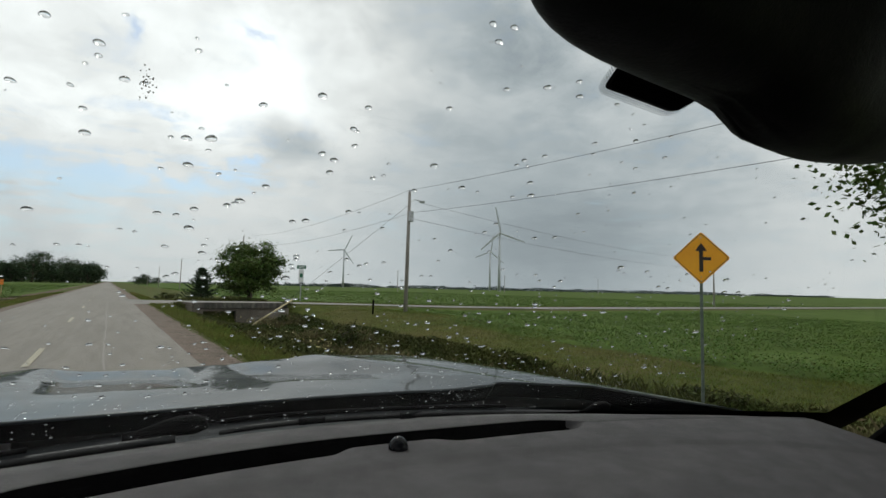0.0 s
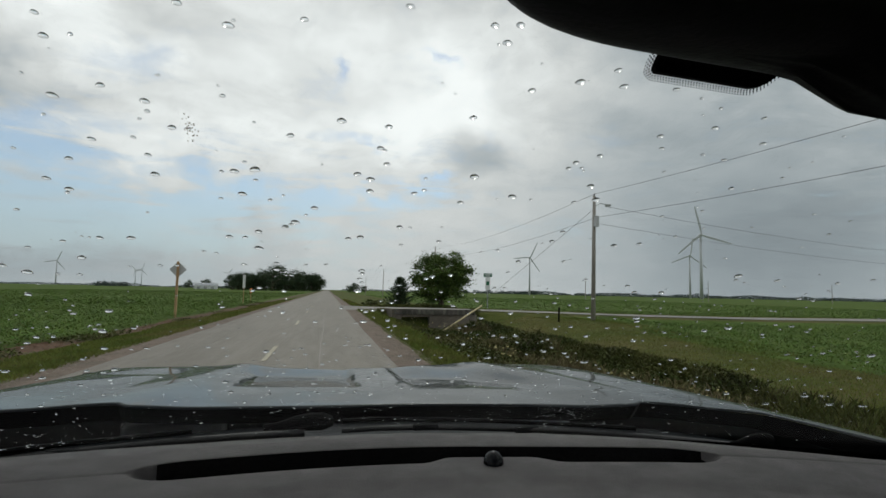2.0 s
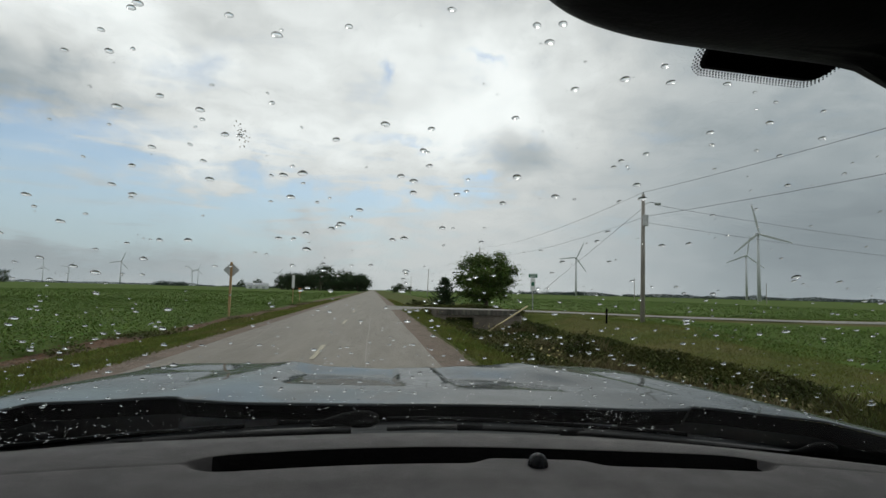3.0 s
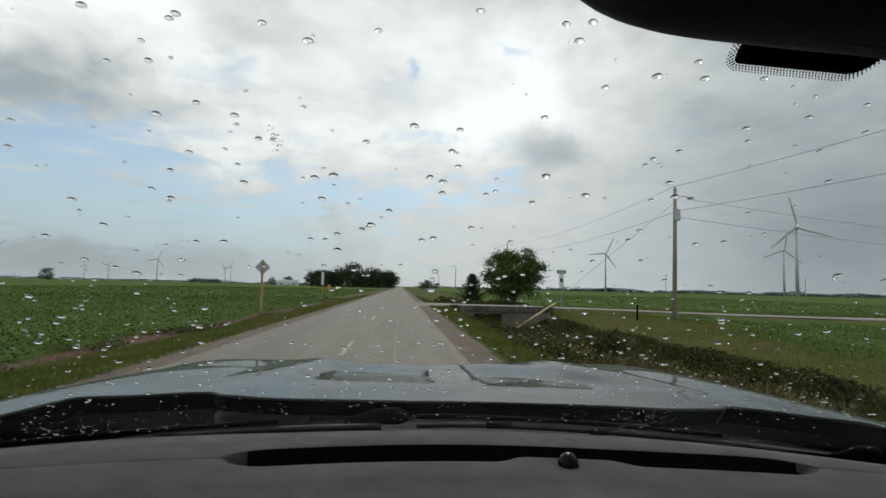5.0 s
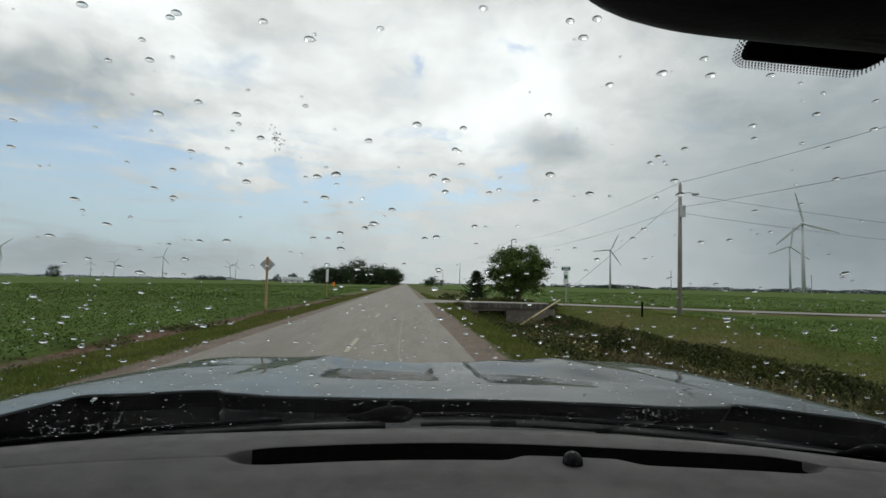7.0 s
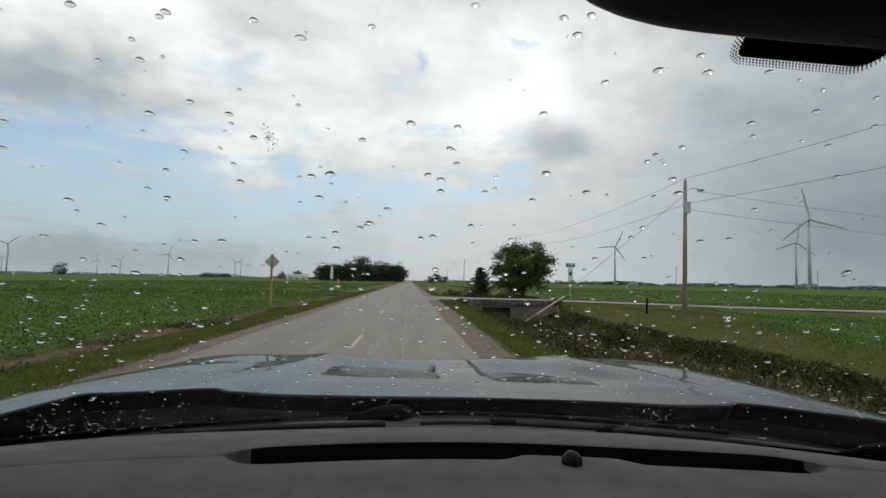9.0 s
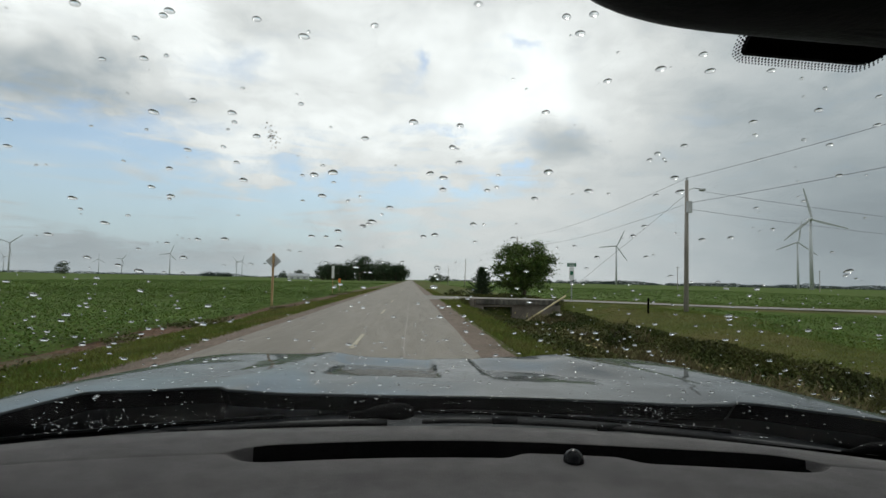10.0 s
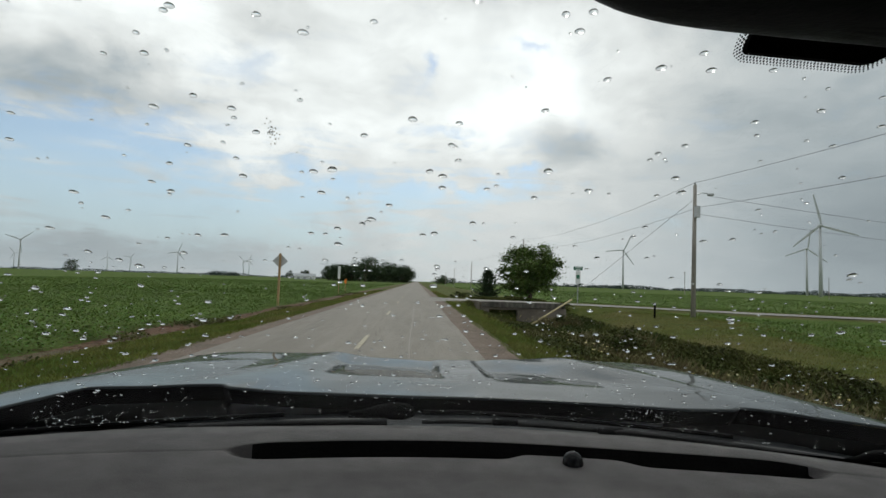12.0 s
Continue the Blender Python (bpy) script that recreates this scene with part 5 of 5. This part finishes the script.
for x, y, turn, spin in ((510, 1290, -10, 25), (545, 690, -25, -12), (800, 1050, -20, 8), (-1060, 2390, 15, 20), (-1300, 1790, 20, 50), (-2050, 3600, 10, 0), (-1850, 3500, 10, 40), (-1130, 3500, 5, 75), (-1080, 3450, 5, 15), (-640, 3700, 0, 40), (520, 3900, 0, 15), (-2500, 3400, 12, 85)):
    turbine(x, y, turn, spin)

# ---- growth on the ground ----


def off_pavement(x, y):
    """False where the side road and the culvert lie."""
    flare = 4.5 * np.exp(-(x - 1.2) / 3.0)
    lane = (x > 1.0) & (y > BRIDGE_Y + 2.8 - flare * 0.55) & (y < BRIDGE_Y + 8.8 + flare * 1.1)
    works = (x > 4.8) & (x < 12.6) & (y > BRIDGE_Y - 0.6) & (y < BRIDGE_Y + 4)
    return ~(lane | works)


def scatter(n, x0, x1, y0, y1, near=1.0):
    """Points on the land, thicker towards the near end."""
    x = rng.uniform(x0, x1, n)
    y = y0 + (y1 - y0) * rng.uniform(0, 1, n) ** near
    off = off_pavement(x, y)
    x, y = x[off], y[off]
    return np.stack([x, y, lands(np.stack([x, y], 1))], 1)


def patchy(p, scale, level, seed=0.0):
    v = np.array([noise.noise((a * scale, b * scale * 0.6, seed)) for a, b, _ in p])
    return p[v > level]


def crop_rows(x0, x1, y0, y1, row, gap, near, per=18, leaf=0.085, puff=0.19):
    """Low leafy plants in rows along the road, with missing and weak ones."""
    pts = []
    for x in np.arange(x0, x1, row):
        n = int((y1 - y0) / gap)
        y = y0 + (y1 - y0) * rng.uniform(0, 1, n) ** near
        pts.append(np.stack([np.full(n, x) + rng.normal(size=n) * 0.07, y, np.zeros(n)], 1))
    p = np.concatenate(pts)
    verge = (p[:, 0] > 0) & (((p[:, 0] < 21.5) & (p[:, 1] > BRIDGE_Y - 13) & (p[:, 1] < BRIDGE_Y + 11)) | ((p[:, 1] > BRIDGE_Y - 1.5) & (p[:, 1] < BRIDGE_Y + 10.5)))
    p = patchy(p[~verge], 0.22, -0.46, 2.0)
    p[:, 2] = lands(p[:, :2])
    c = np.repeat(p, per, axis=0)
    grow = np.array([0.8 + 0.35 * noise.noise((a * 0.12, b * 0.08, 8)) for a, b, _ in p]).repeat(per)
    m = len(c)
    c = c + np.stack([rng.normal(size=m) * puff, rng.normal(size=m) * puff, rng.uniform(0.06, 0.40, m) * grow], 1)
    return leaves(c, leaf, 2.6, 0.8)


for side_rows in ((-46.4, -9.8, 9, 80, 0.76, 0.20, 1.5), (18.9, 66, 6, 72, 0.76, 0.21, 1.2)):
    far_rows = (side_rows[0] - 50, -10.6, 60, 260, 1.52, 1.1, 1.3) if side_rows[0] < 0 else (19.2, 150, 54, 260, 1.9, 1.3, 1.3)
    both = np.concatenate([crop_rows(*side_rows), crop_rows(*far_rows, per=14, leaf=0.19, puff=0.42)])
    solo("bean_crop", quads_mesh("bean_crop", both, CROP), CROP, "rows of low green bean plants in the field", "crop", "stuff")

# verge turf
g = [blades(scatter(60000, -7.8, -5.05, 7, 90, 1.6), 0.10, 0.014)]
solo("verge_grass", quads_mesh("verge_grass", np.concatenate(g), GRASS), GRASS, "short green grass along the road verge", "grass", "stuff")
g = [blades(scatter(52000, 2.5, 5.0, 6, 90, 1.6), 0.16, 0.014), blades(scatter(5000, 3.6, 5.4, 3, 62, 1.3), 0.28, 0.018), blades(scatter(70000, 12.5, 18.9, 3, 72, 1.3), 0.075, 0.015), blades(scatter(14000, 18.9, 21.6, 20, 54, 1.0), 0.09, 0.018), blades(scatter(7000, 2.6, 60, BRIDGE_Y + 8.6, BRIDGE_Y + 11.5, 1.0), 0.16, 0.022)]
solo("verge_grass", quads_mesh("verge_grass", np.concatenate(g), GRASS), GRASS, "green grass running down into the ditch", "grass", "stuff")
# dry tall grass and seed heads in patches
p = patchy(scatter(52000, 4.8, 11.6, 3, 58, 1.2), 0.28, 0.22, 5.0)
p = p[((p[:, 1] < 29) | (p[:, 0] > 9.6)) & ((p[:, 1] > 12) | (p[:, 0] > 7.0))]
stalks = blades(p, 0.75, 0.016, 0.28)
heads = leaves(stalks[::2, 3], 0.16, 0.0, 0.28, np.array([0, 0, 1.2]))
solo("dry_grass", quads_mesh("dry_grass", np.concatenate([stalks, heads]), STRAW), STRAW, "pale dry grass with drooping seed heads in the ditch", "grass", "stuff")
# broad-leaved weeds, dark, in the ditch
p = patchy(scatter(34000, 4.3, 12.9, 3, 60, 1.2), 0.22, -0.36, 9.0)
tall = np.array([(0.45 + 0.50 * abs(noise.noise((a * 0.5, b * 0.4, 3)))) * (1 - 0.55 * step(a, 9.8, 12.2)) * (0.45 + 0.55 * step(a, 4.3, 6.2)) * (1 - 0.5 * step(b, 28, 36) * (1 - step(a, 8.6, 10.0))) for a, b, _ in p])
c = np.repeat(p, 9, axis=0)
c[:, 2] += rng.uniform(0.05, 1.0, len(c)) * tall.repeat(9)
c[:, :2] += rng.normal(size=(len(c), 2)) * 0.14
solo("ditch_weeds", quads_mesh("ditch_weeds", np.concatenate([leaves(c, 0.20, 0.3, 0.30, np.array([0, 0, 0.7])), blades(scatter(70000, 4.8, 12.8, 3, 64, 1.3), 0.30, 0.022)]), WEED), WEED, "tangled dark green weeds filling the ditch", "weeds", "stuff")
p = patchy(scatter(900, 5.0, 10.5, 6, 60, 1.2), 0.3, 0.0, 12.0)
p[:, 2] += rng.uniform(0.5, 0.95, len(p))
solo("weed_flowers", quads_mesh("weed_flowers", leaves(p, 0.07, 0.9, 1.0), FLOWER), FLOWER, "small pale yellow weed flowers in the ditch", "flowers", "stuff")
# weeds on the dirt strip
p = patchy(scatter(5000, -10.0, -7.3, 8, 80, 1.4), 0.5, 0.22, 15.0)
c = np.repeat(p, 5, axis=0)
c[:, 2] += rng.uniform(0.02, 0.18, len(c))
c[:, :2] += rng.normal(size=(len(c), 2)) * 0.09
solo("low_weeds", quads_mesh("low_weeds", leaves(c, 0.10, 0.6, 0.6), WEED), WEED, "scattered low weeds on the bare dirt strip", "weeds", "stuff")


# loose stones on the shoulders
def stones(n, x0, x1):
    bm = bmesh.new()
    for k in range(n):
        x, y = rd.uniform(x0, x1), 6 + 34 * rd.random() ** 1.7
        s = rd.uniform(0.012, 0.035)
        vs = [bm.verts.new((x + s * a * rd.uniform(0.7, 1.2), y + s * b * rd.uniform(0.7, 1.2), -0.03 + s * c * 0.7)) for a, b, c in ((1, 0, 0.4), (0, 1, 0.4), (-1, 0, 0.4), (0, -1, 0.4), (0, 0, 1.2))]
        for i in range(4):
            bm.faces.new((vs[i], vs[(i + 1) % 4], vs[4]))
    return bm


bm = bmesh.new()
for k in range(1500):
    x, y = rd.uniform(-10.1, -7.7), 8 + 50 * rd.random() ** 1.6
    s, z = rd.uniform(0.02, 0.085), land(x, y)
    vs = [bm.verts.new((x + s * a * rd.uniform(0.6, 1.3), y + s * b * rd.uniform(0.6, 1.3), z + s * c * rd.uniform(0.3, 0.6))) for a, b, c in ((1, 0, 0.2), (0, 1, 0.2), (-1, 0, 0.2), (0, -1, 0.2), (0, 0, 1.0))]
    for i in range(4):
        bm.faces.new((vs[i], vs[(i + 1) % 4], vs[4]))
solo("soil_clods", bm, SOIL, "crumbled reddish clods on the bare dirt strip", "soil", "stuff")
STONE = surface("loose_stone", ((0.17, 0.138, 0.113), (0.26, 0.215, 0.182)), 3.0, 0.9, vary=0.3)
for x0, x1 in ((1.45, 2.5), (-5.25, -4.4)):
    solo("loose_gravel", stones(1500, x0, x1), STONE, "loose reddish-grey stones on the road shoulder", "gravel", "stuff")
